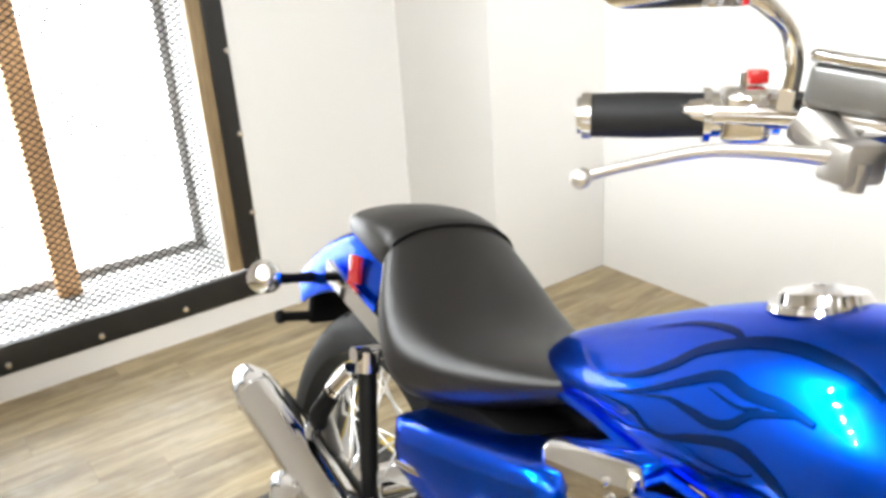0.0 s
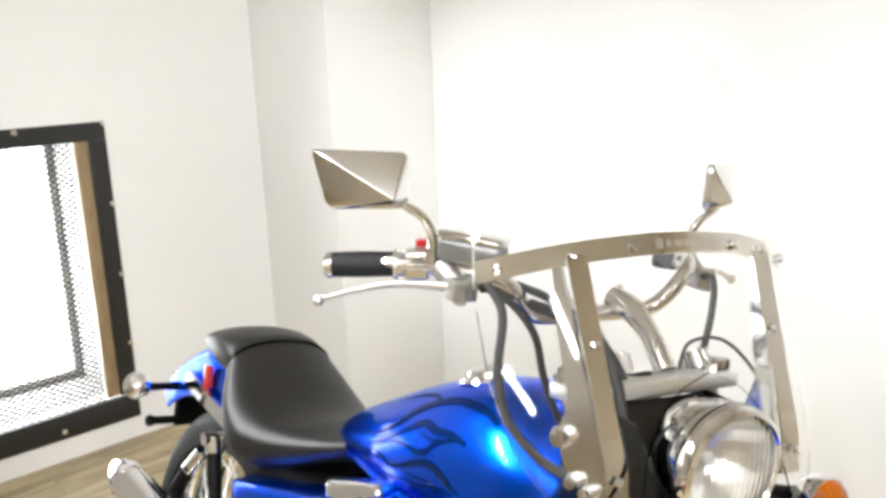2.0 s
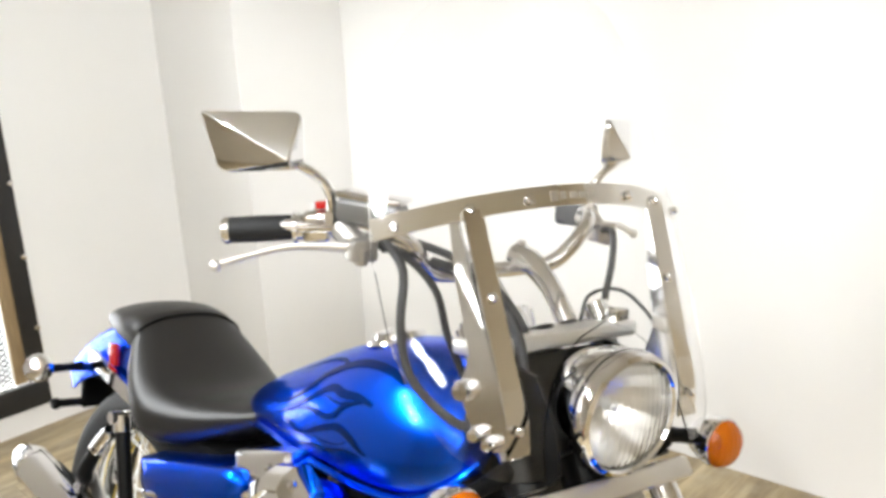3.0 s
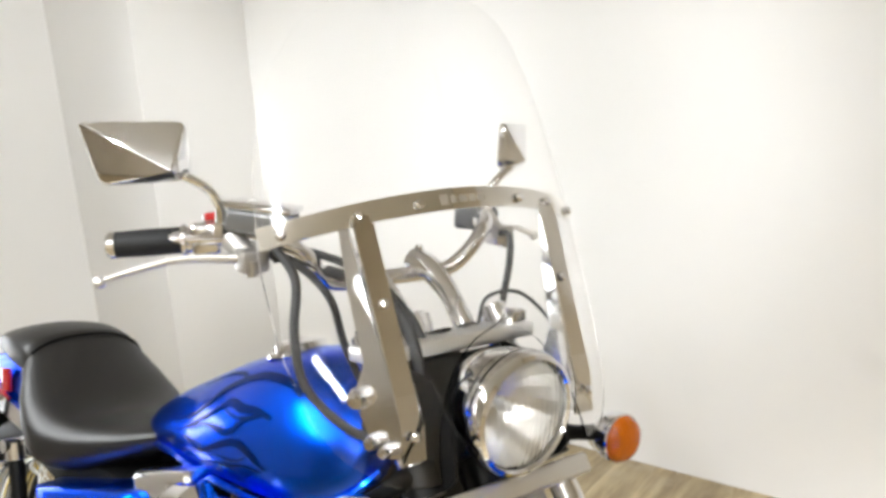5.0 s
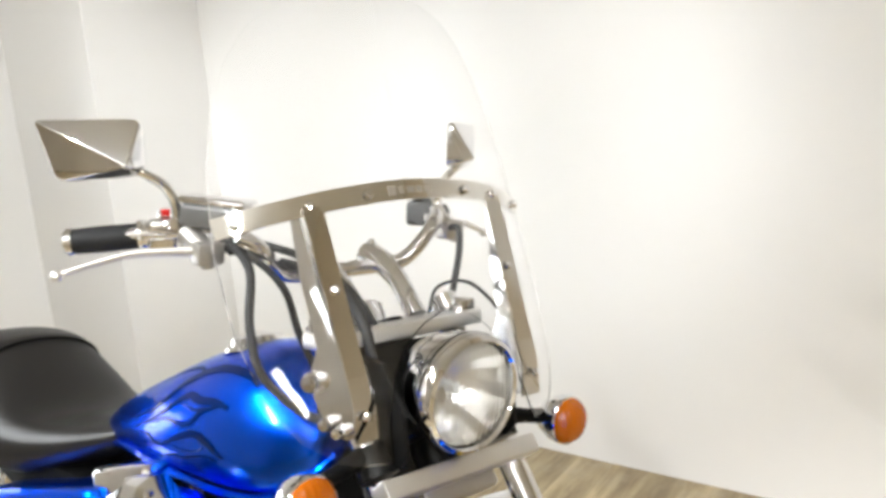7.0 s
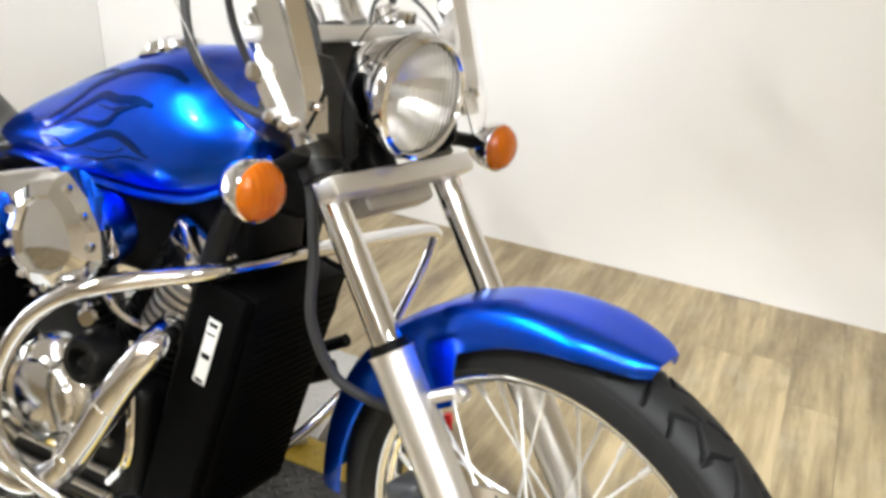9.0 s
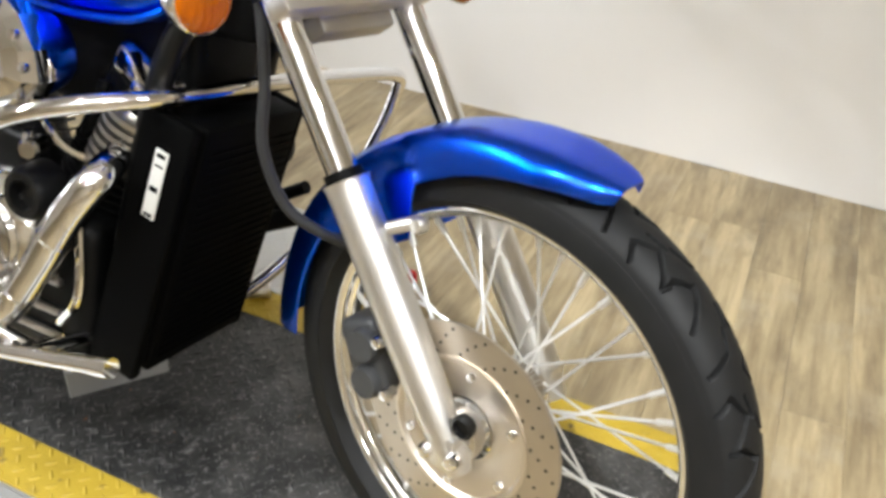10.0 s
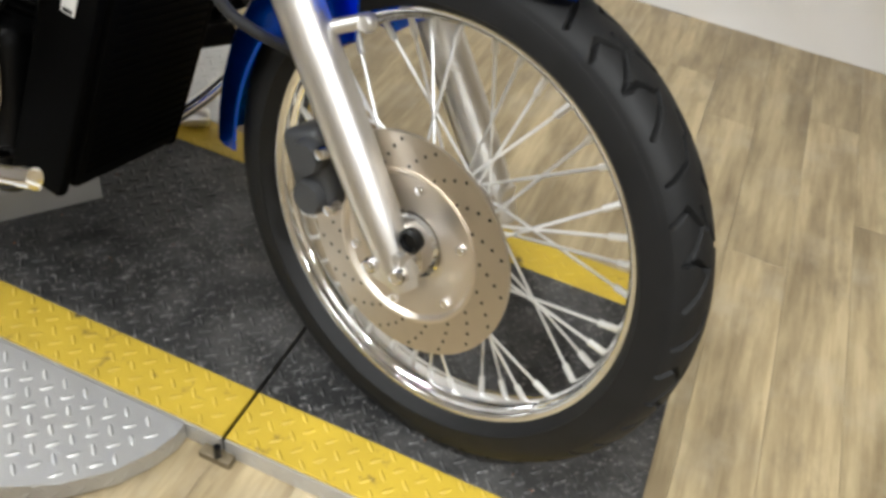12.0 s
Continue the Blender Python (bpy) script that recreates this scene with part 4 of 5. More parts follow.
SIDE = [(-1.225, 0.592), (-1.12, 0.619), (-1.03, 0.640), (-0.955, 0.655), (-0.915, 0.660), (-0.900, 0.645), (-0.908, 0.600), (-0.945, 0.550), (-1.00, 0.510), (-1.06, 0.498), (-1.13, 0.502), (-1.20, 0.518), (-1.222, 0.545)]
cx, cz = -1.06, 0.60
rings = [[(cx + (x - cx) * k, y, cz + (z - cz) * k) for x, z in SIDE] for k, y in ((1.0, -0.10), (1.0, -0.165), (0.985, -0.180), (0.94, -0.190), (0.80, -0.196), (0.45, -0.200), (0.1, -0.201))]
side_cover = part("side_cover", loft(rings), BLUE, bike, "glossy blue side cover", BODY, 70)
part("cover_emblem", moved(box(-0.045, 0.045, -0.003, 0.003, -0.006, 0.006, 0.002), Matrix.Translation((-1.15, -0.195, 0.545)) @ Matrix.Rotation(radians(-14), 4, "Y")), CHROME, side_cover, "slim chrome emblem")


def muffler(pts):
    ob = part("muffler", tube(pts, [0.028, 0.036, 0.041, 0.041, 0.040], 32, 8), CHROME, bike, "long chrome muffler with a tapered tip", BODY)
    d = (Vector(pts[-1]) - Vector(pts[-2])).normalized()
    part("muffler_tip", join(tube([Vector(pts[-1]) - d * 0.03, pts[-1], Vector(pts[-1]) + d * 0.045], [0.0412, 0.040, 0.024], 32, 1)), CHROME, ob)
    return ob


muffler([(-0.82, -0.238, 0.318), (-1.10, -0.222, 0.355), (-1.40, -0.205, 0.400), (-1.675, -0.200, 0.440)])
muffler([(-0.82, -0.250, 0.255), (-1.05, -0.250, 0.300), (-1.25, -0.245, 0.345), (-1.40, -0.242, 0.372)])
shock = part("shock_absorber", join(rod((-1.372, -0.15, 0.615), (-1.330, -0.15, 0.44), 0.015, 18), rod((-1.333, -0.15, 0.45), (-1.322, -0.15, 0.40), 0.013, 14)), BLACK_METAL, bike, "black rear shock absorber", BODY)
part("shock_mount", join(rod((-1.374, -0.15, 0.626), (-1.367, -0.15, 0.594), 0.020, 24), rod((-1.373, -0.175, 0.622), (-1.373, -0.12, 0.622), 0.013, 14)), CHROME, shock, "chrome upper shock mount")
peg = part("passenger_peg", tube([(-1.475, -0.165, 0.455), (-1.445, -0.185, 0.49), (-1.405, -0.18, 0.555)], [0.013, 0.017, 0.014], 16, 5), BLACK_PLASTIC, bike, "folded black passenger foot peg", BODY)
for p, q in (((-1.412, -0.18, 0.545), (-1.385, -0.165, 0.590)), ((-1.50, -0.165, 0.43), (-1.462, -0.175, 0.468))):
    part("peg_knuckle", rod(p, q, 0.0165, 16), CHROME, peg, "chrome knuckle")
part("peg_plate", moved(box(-0.05, 0.05, -0.004, 0.004, -0.022, 0.022, 0.004), Matrix.Translation((-1.47, -0.148, 0.445)) @ Matrix.Rotation(radians(40), 4, "Y")), CAST, peg, "cast peg carrier")
part("chain_guard", tube([(-1.18, -0.150, 0.335), (-1.40, -0.155, 0.385), (-1.66, -0.150, 0.425)], [0.02, 0.022, 0.014], 12, 5), BLACK_METAL, bike, "black guard between muffler and wheel", BODY)
part("brake_rod", tube([(-1.12, -0.16, 0.36), (-1.28, -0.155, 0.39), (-1.45, -0.14, 0.36)], 0.009, 10), CHROME, bike, "chrome brake rod", BODY)
part("swingarm", join(tube([(-0.95, -0.13, 0.33), (-1.25, -0.135, 0.32), (-1.48, -0.135, 0.31)], 0.028, 12), tube([(-0.95, 0.13, 0.33), (-1.25, 0.135, 0.32), (-1.48, 0.135, 0.31)], 0.028, 12)), BLACK_METAL, bike, "black swingarm", BODY)

# ---- engine, exhaust, guard ----
part("frame_tube", join(tube([(-0.47, -0.03, 0.86), (-0.54, -0.11, 0.70), (-0.59, -0.12, 0.45), (-0.64, -0.115, 0.20), (-0.76, -0.115, 0.16), (-1.15, -0.115, 0.20)], 0.018, 12), tube([(-0.47, 0.03, 0.86), (-0.54, 0.11, 0.70), (-0.59, 0.12, 0.45), (-0.64, 0.115, 0.20), (-0.76, 0.115, 0.16), (-1.15, 0.115, 0.20)], 0.018, 12), tube([(-0.46, 0, 0.84), (-0.75, 0, 0.70), (-1.1, 0, 0.64), (-1.4, 0, 0.68)], 0.03, 12)), BLACK_METAL, bike, "black tubular steel frame", BODY)
RAD = Matrix.Translation((-0.535, 0.012, 0.405)) @ Matrix.Rotation(radians(12), 4, "Y")
radiator = part("radiator", moved(box(-0.028, 0.028, -0.135, 0.086, -0.205, 0.205, 0.008), RAD), RADIATOR_BLACK, bike, "tall black radiator", BODY)
engine = part("engine", join(box(-0.98, -0.645, -0.14, 0.14, 0.17, 0.41, 0.03, 3)), ENGINE_BLACK, bike, "black V-twin engine with chrome covers", BODY)


def cylinder(name, base, top, r, fins):
    a, b = Vector(base), Vector(top)
    d = (b - a).normalized()
    part(name, join(rod(a, b, r * 0.82, 24), rod(a.lerp(b, 0.8), b, r * 0.95, 20)), ENGINE_BLACK, engine)
    for i in range(fins):
        p = a.lerp(b, 0.15 + 0.6 * i / (fins - 1))
        part("cooling_fin", rod(p - d * 0.0016, p + d * 0.0016, r, 28), ENGINE_BLACK, engine)


cylinder("front_cylinder", (-0.74, -0.03, 0.38), (-0.615, -0.03, 0.62), 0.082, 11)
cylinder("rear_cylinder", (-0.86, -0.03, 0.38), (-0.97, -0.03, 0.62), 0.082, 11)
AIR = [(-0.728, 0.737), (-0.690, 0.708), (-0.664, 0.668), (-0.656, 0.628), (-0.680, 0.592), (-0.718, 0.570), (-0.772, 0.562), (-0.815, 0.590), (-0.829, 0.640), (-0.812, 0.695), (-0.772, 0.726)]
ax, az = -0.738, 0.645
air = part("air_cleaner", loft([[(ax + (x - ax) * k, y, az + (z - az) * k) for x, z in AIR] for k, y in ((0.96, -0.190), (1.0, -0.205), (1.0, -0.222), (0.90, -0.240), (0.66, -0.250), (0.60, -0.243), (0.30, -0.248), (0.05, -0.249))]), CHROME, bike, "teardrop chrome air cleaner cover with facets", BODY, 14)
for k in range(9):
    p = Vector(AIR[k % 11] + (0,)).lerp(Vector(AIR[(k + 1) % 11] + (0,)), 0.5)
    part("cover_rivet", bolt_head((ax + (p.x - ax) * 0.95, -0.236, az + (p.y - az) * 0.95), (0.2, -1, 0.1), 0.0065, 0.007), CHROME, air)
part("air_box", lathe([(0, 0.075), (0.048, 0.07), (0.058, 0.045), (0.057, 0.017)], 40), BLUE, air, "blue air box behind the chrome cover", facing((-0.722, -0.215, 0.652), (0.12, 1, 0)))
guard = part("engine_guard", tube([(-0.62, -0.115, 0.18), (-0.70, -0.21, 0.23), (-0.785, -0.262, 0.31), (-0.805, -0.27, 0.40), (-0.762, -0.268, 0.505), (-0.69, -0.258, 0.576), (-0.60, -0.215, 0.614), (-0.53, -0.14, 0.630), (-0.488, 0.0, 0.642), (-0.462, 0.2, 0.641), (-0.450, 0.365, 0.630), (-0.452, 0.390, 0.600), (-0.468, 0.378, 0.52), (-0.505, 0.325, 0.38), (-0.56, 0.22, 0.26), (-0.61, 0.115, 0.19)], 0.0125, 16), CHROME, bike, "chrome tubular engine guard", BODY)

# ---- handlebar, controls, mirrors ----
BAR = [(-0.60, 0.0, 1.035), (-0.60, 0.09, 1.036), (-0.592, 0.125, 1.050), (-0.588, 0.165, 1.090), (-0.625, 0.205, 1.106), (-0.70, 0.25, 1.100), (-0.785, 0.356, 1.085)]
handlebar = part("handlebar", tube([(x, -y, z) for x, y, z in BAR[:0:-1]] + BAR, 0.0125, 14, 6), CHROME, bike, "swept chrome handlebar")
GRIP_A, GRIP_B = Vector((-0.730, 0.272, 1.093)), Vector((-0.779, 0.350, 1.0847))
for s in (-1, 1):
    fl = Vector((1, s, 1))
    a, b = GRIP_A * fl, GRIP_B * fl
    d = (b - a).normalized()
    grip = part("grip", tube([a, a.lerp(b, 0.5), b], [0.0185, 0.0195, 0.0185], 24, 6), GRIP_RUBBER, bike, "black rubber grip with chrome ends")
    part("grip_end", join(rod(b - d * 0.001, b + d * 0.007, 0.0200, 24), rod(b + d * 0.007, b + d * 0.011, 0.016, 20)), CHROME, grip, "chrome grip end")
    part("grip_collar", join(rod(a - d * 0.006, a, 0.0235, 24), rod(a - d * 0.014, a - d * 0.006, 0.019, 20)), CHROME, grip, "chrome grip collar")
    c = a - d * 0.033
    m = Matrix.Translation(c) @ d.to_track_quat("Y", "Z").to_matrix().to_4x4()
    switch = part("switch_housing", join(box(-0.022, 0.024, -0.022, 0.02, -0.022, 0.024, 0.009, 3), rod((0.012, -0.03, 0.0), (0.012, 0.0, 0.0), 0.02, 18), rod((0.01, -0.005, 0.018), (0.01, -0.005, 0.034), 0.011, 14)), CHROME if s < 0 else GREY_METAL, bike, "polished switch housing" if s < 0 else "dark switch housing", m)
    if s < 0:
        part("engine_switch", box(-0.010, 0.010, -0.017, -0.001, 0.026, 0.037, 0.002), RED, switch, "red engine stop switch")
        part("switch_wire", tube([(0.02, -0.02, -0.005), (0.04, -0.045, 0.0), (0.05, -0.09, 0.0)], 0.005, 8), BLACK_PLASTIC, switch)
    else:
        part("switch_button", box(-0.01, 0.01, -0.02, 0.01, 0.02, 0.03, 0.003), BLACK_PLASTIC, switch)
    lever = part("brake_lever" if s < 0 else "clutch_lever", join(tube([Vector(p) * fl for p in ((-0.612, 0.232, 1.082), (-0.64, 0.275, 1.082), (-0.665, 0.315, 1.078), (-0.688, 0.362, 1.064), (-0.702, 0.393, 1.053))], [0.009, 0.007, 0.006, 0.0052, 0.005], 12, 6, 0.75)), SATIN, bike, "polished aluminium lever with a ball end")
    ball = bmesh.new()
    bmesh.ops.create_uvsphere(ball, u_segments=16, v_segments=10, radius=0.0085, matrix=Matrix.Translation(Vector((-0.703, 0.398, 1.051)) * fl))
    part("lever_ball", ball, SATIN, lever)
    perch = part("lever_perch", join(tube([Vector(p) * fl for p in ((-0.655, 0.228, 1.102), (-0.63, 0.225, 1.088), (-0.605, 0.222, 1.078))], [0.021, 0.018, 0.013], 14, 5), moved(box(-0.016, 0.016, -0.02, 0.02, -0.018, 0.014, 0.005), Matrix.Translation(Vector((-0.61, 0.225, 1.082)) * fl)), moved(lathe([(0, 0.012), (0.009, 0.01), (0.011, -0.012), (0, -0.016)], 12), facing(Vector((-0.602, 0.229, 1.07)) * fl, (0, 0, -1)))), CAST, bike, "cast lever perch")
    if s < 0:
        rm = Matrix.Translation((-0.622, -0.203, 1.133)) @ Matrix.Rotation(radians(40), 4, "Z") @ Matrix.Rotation(radians(4), 4, "Y")
        tank2 = part("brake_fluid_reservoir", box(-0.046, 0.046, -0.024, 0.024, -0.020, 0.012, 0.006, 3), RESERVOIR_GREY, bike, "grey brake fluid reservoir with a chrome lid", rm)
        part("reservoir_lid", box(-0.049, 0.049, -0.027, 0.027, 0.0125, 0.022, 0.004, 3), CHROME, tank2, "polished lid")
        part("hose_banjo", tube([(0.03, 0.0, -0.02), (0.045, 0.0, -0.045), (0.02, 0.0, -0.055)], 0.004, 8), BLACK_PLASTIC, tank2)
    # mirror: faceted chrome back, glass towards the rider
    shift = Vector((0.0, 0.0, 0.0)) if s < 0 else Vector((0.012, -0.035, 0.0))
    tl, tr, br, bl = [Vector(p) * fl + shift for p in ((-0.725, 0.411, 1.258), (-0.658, 0.295, 1.263), (-0.655, 0.291, 1.186), (-0.712, 0.389, 1.177))]
    n = (tr - tl).cross(bl - tl).normalized()
    if n.x < 0:
        n = -n
    crest = tl.lerp(tr, 0.84).lerp(bl.lerp(br, 0.86), 0.80) + n * 0.036
    low = bl.lerp(br, 0.85) + n * 0.004
    bm = bmesh.new()
    edge = rounded((tl, tr, br, bl), (0.007, 0.014, 0.018, 0.016))
    back = [bm.verts.new(p - n * 0.010) for p in edge]
    rim = [bm.verts.new(p) for p in edge]
    cv = bm.verts.new(crest)
    for k in range(len(edge)):
        j = (k + 1) % len(edge)
        bm.faces.new((rim[k], rim[j], cv))
        bm.faces.new((back[k], back[j], rim[j], rim[k]))
    bm.faces.new(back)
    bmesh.ops.recalc_face_normals(bm, faces=bm.faces)
    ridges = [e for e in bm.edges if cv in e.verts and e.calc_face_angle(0) > radians(9)] + [e for e in bm.edges if cv not in e.verts and e.verts[0] in rim and e.verts[1] in rim]
    bmesh.ops.bevel(bm, geom=ridges, offset=0.0045, segments=3, affect="EDGES", profile=0.5, clamp_overlap=True)
    mirror = part("mirror", bm, CHROME, bike, "angular chrome rear-view mirror", sharp=50)
    inner = [p.lerp((tl + tr + br + bl) / 4, 0.1) - n * 0.0106 for p in (tl, tr, br, bl)]
    part("mirror_glass", loft([inner, [p - n * 0.001 for p in inner]]), CHROME, mirror, "mirror glass")
    part("mirror_stem", tube([Vector(p) * fl for p in ((-0.668, 0.243, 1.115), (-0.664, 0.246, 1.145), (-0.658, 0.262, 1.170), (-0.656, 0.287, 1.186), (-0.664, 0.305, 1.196))], [0.008, 0.0075, 0.007, 0.0065, 0.006], 12, 6), WORN_CHROME, mirror, "curved chrome mirror stem")
    part("stem_nut", rod(Vector((-0.668, 0.243, 1.108)) * fl, Vector((-0.668, 0.243, 1.124)) * fl, 0.012, 6), CHROME, mirror)
    riser = part("handlebar_riser", join(tube([Vector(p) * fl for p in ((-0.485, 0.05, 0.976), (-0.525, 0.051, 1.018), (-0.575, 0.053, 1.045), (-0.615, 0.055, 1.052))], [0.016, 0.0155, 0.019, 0.021], 16, 6)), CHROME, bike, "curved chrome handlebar riser")
    part("riser_bolt", bolt_head(Vector((-0.607, 0.055, 1.072)) * fl, (0, 0, 1), 0.006, 0.006), CHROME, riser)

# instrument pod and ignition on the upper bridge
gauge = part("speedometer", lathe([(0.0, -0.045), (0.022, -0.044), (0.038, -0.03), (0.045, -0.008), (0.047, 0.006), (0.044, 0.010), (0.041, 0.008)], 36), CHROME, bike, "chrome speedometer pod", BODY @ facing((-0.540, -0.020, 0.962), (-0.62, 0, 0.78)) @ Matrix.Scale(1.25, 4))
part("speedometer_face", lathe([(0.0, 0.0065), (0.041, 0.0065), (0.041, 0.004), (0, 0.004)], 36), BLACK_PLASTIC, gauge, "dark dial")
for s in (-1, 1):
    part("bridge_cap", join(rod((-0.478, s * FORK_Y, 0.975), (-0.495, s * FORK_Y, 0.996), 0.019, 20)), CHROME, upper_tree, "chrome fork cap")
part("indicator_bracket", moved(box(-0.012, 0.012, -0.014, 0.014, -0.006, 0.016, 0.003), Matrix.Translation((-0.452, 0.115, 0.985))), WORN_CHROME, upper_tree)

# cables and wiring
for name, pts, r in (("throttle_cable", [(-0.655, -0.215, 1.095), (-0.60, -0.15, 1.088), (-0.54, -0.09, 1.06), (-0.485, -0.05, 1.005), (-0.445, -0.035, 0.93), (-0.43, -0.03, 0.86)], 0.006),
                     ("throttle_cable", [(-0.655, -0.225, 1.088), (-0.59, -0.175, 1.075), (-0.55, -0.14, 1.03), (-0.54, -0.12, 0.96), (-0.52, -0.09, 0.88)], 0.0055),
                     ("brake_hose", [(-0.60, -0.20, 1.10), (-0.555, -0.19, 1.06), (-0.53, -0.205, 0.99), (-0.50, -0.205, 0.93), (-0.455, -0.175, 0.885), (-0.41, -0.135, 0.862), (-0.385, -0.118, 0.83)], 0.0065),
                     ("clutch_cable", [(-0.60, 0.215, 1.085), (-0.565, 0.205, 1.088), (-0.535, 0.18, 1.05), (-0.50, 0.135, 0.995), (-0.465, 0.095, 0.955), (-0.44, 0.06, 0.90)], 0.0055),
                     ("speedometer_cable", [(-0.485, 0.075, 0.975), (-0.495, 0.10, 1.012), (-0.472, 0.145, 1.018), (-0.435, 0.182, 0.97), (-0.405, 0.188, 0.905)], 0.0028),
                     ("choke_cable", [(-0.59, -0.12, 1.058), (-0.51, -0.088, 1.045), (-0.445, -0.080, 0.995), (-0.418, -0.080, 0.93), (-0.412, -0.082, 0.86)], 0.0085)):
    part(name, tube(pts, r, 10, 6), HOSE, bike, "black sheathed cable")

# ---- windshield ----


def shield_x(y, z):
    return -0.427 - 0.43 * (z - 1.175) - 1.3 * y * y


HALF = [(0.848, 0.168), (0.855, 0.190), (0.875, 0.222), (0.92, 0.252), (1.0, 0.270), (1.1, 0.274), (1.2, 0.264), (1.28, 0.245), (1.34, 0.220), (1.39, 0.185), (1.425, 0.140), (1.445, 0.085), (1.452, 0.03), (1.4525, 0.006)]


def windshield_pane():
    """Two halves that meet in the middle over the headlight's cut-out, as one closed sheet."""
    zs = [0.848 + (1.4525 - 0.848) * (1 - math.cos(math.pi * i / 56)) / 2 for i in range(57)]
    bm = bmesh.new()
    cols = 16
    for s in (-1, 1):
        front, back = [], []
        for z in zs:
            yo = float(np.interp(z, [h[0] for h in HALF], [h[1] for h in HALF]))
            yi = 0.128 * math.sqrt(max(0.0, 1 - ((z - 0.83) / 0.185) ** 2)) if z < 1.015 else 0.0
            ys = [s * (yi + (yo - yi) * c / cols) for c in range(cols + 1)]
            front.append([bm.verts.new((shield_x(y, z) + 0.0016, y, z)) for y in ys])
            back.append([bm.verts.new((shield_x(y, z) - 0.0016, y, z)) for y in ys])
        for i in range(len(zs) - 1):
            for c in range(cols):
                bm.faces.new((front[i][c], front[i][c + 1], front[i + 1][c + 1], front[i + 1][c]))
                bm.faces.new((back[i][c], back[i + 1][c], back[i + 1][c + 1], back[i][c + 1]))
            bm.faces.new((front[i][cols], back[i][cols], back[i + 1][cols], front[i + 1][cols]))
            if zs[i] < 1.012:
                bm.faces.new((front[i][0], front[i + 1][0], back[i + 1][0], back[i][0]))
        for c in range(cols):
            bm.faces.new((front[0][c], back[0][c], back[0][c + 1], front[0][c + 1]))
            bm.faces.new((front[-1][c], front[-1][c + 1], back[-1][c + 1], back[-1][c]))
    bmesh.ops.remove_doubles(bm, verts=bm.verts, dist=0.0003)
    return bm


shield = part("windshield", windshield_pane(), ACRYLIC, bike, "clear acrylic windshield", sharp=50)
shield.visible_shadow = False
bar_pts = [(shield_x(y, 1.176 - 0.65 * y * y) + 0.0045, y, 1.176 - 0.65 * y * y) for y in [-0.272 + 0.534 * i / 18 for i in range(19)]]
part("windshield_bar", strip(bar_pts, 0.028, 0.003, (-0.42, 0, 1), 2), WORN_CHROME, shield, "curved metal cross bar with an etched mark")
part("etched_mark", join(*[strip([(shield_x(y, 1.176 - 0.65 * y * y) + 0.0064, y, 1.176 - 0.65 * y * y) for y in (y0, y0 + 0.5 * w, y0 + w)], h, 0.0004, (-0.42, 0, 1), 1) for y0, w, h in ((-0.052, 0.012, 0.014), (-0.036, 0.009, 0.010), (-0.022, 0.013, 0.009), (-0.006, 0.011, 0.009), (0.008, 0.013, 0.008))]), SATIN, shield, "pale etched mark")
for y, z in ((-0.163, 0), (-0.084, 0), (0.09, 0), (0.163, 0), (-0.25, 0), (0.25, 0), (-0.155, 1.056), (0.155, 1.056), (-0.152, 0.906), (0.152, 0.906)):
    zz = z or 1.176 - 0.65 * y * y
    part("screw", bolt_head((shield_x(y, zz) + 0.0095, y, zz), (1, -2.6 * -y, 0.43), 0.0065, 0.005), CHROME, shield, "round chrome screw")
for s in (-1, 1):
    pts = [(shield_x(0.157, z) + 0.0075, s * y, z) for z, y in ((1.158, 0.160), (1.10, 0.158), (1.05, 0.156), (1.00, 0.154), (0.95, 0.152))]
    strap = part("windshield_strap", strip(pts, 0.030, 0.003, (0, 1, 0), 4), WORN_CHROME, shield, "flat bright metal strap")
    part("strap_foot", strip([(-0.360, s * 0.151, 0.962), (-0.343, s * 0.150, 0.92), (-0.336, s * 0.149, 0.872)], 0.034, 0.003, (0, 1, 0), 4), BRACKET_METAL, strap, "pale lower end of the strap")
    part("fork_shroud", loft([[(x, s * 0.098 + o, z) for x, z in ((-0.47, 0.955), (-0.37, 0.955), (-0.325, 0.90), (-0.315, 0.845), (-0.33, 0.825), (-0.36, 0.82), (-0.44, 0.86))] for o in (-0.003, 0.003)]), BLACK_METAL, shield, "black shroud plate beside the headlight")
    pl = [(-0.472, 1.150), (-0.458, 1.150), (-0.43, 1.08), (-0.398, 1.0), (-0.362, 0.915), (-0.352, 0.870), (-0.378, 0.862), (-0.410, 0.878), (-0.428, 0.905), (-0.438, 0.932), (-0.430, 0.955), (-0.424, 0.975), (-0.432, 1.0), (-0.452, 1.06)]
    br = part("windshield_bracket", loft([[(x, s * (0.158 - 0.25 * (x + 0.40)) + o, z) for x, z in pl] for o in (-0.002, 0.002)]), BRACKET_METAL, shield, "satin metal side bracket")
    for x, z, r in ((-0.426, 0.930, 0.015), (-0.402, 0.880, 0.010), (-0.380, 0.874, 0.009)):
        part("bracket_knob", join(bolt_head((x, s * (0.162 - 0.25 * (x + 0.40)), z), (0.4, s, 0), r, 0.014)), CHROME, br, "round chrome fastener")
    part("fork_clamp", tube([fork_at(0.885, s * FORK_Y), fork_at(0.905, s * FORK_Y)], [0.027, 0.027], 20, 1), CHROME, shield, "chrome clamp on the fork tube")
    part("clamp_arm", rod(fork_at(0.895, s * FORK_Y), (-0.43, s * 0.158, 0.885), 0.009, 12), CHROME, shield)

# ---- flames on the tank ----


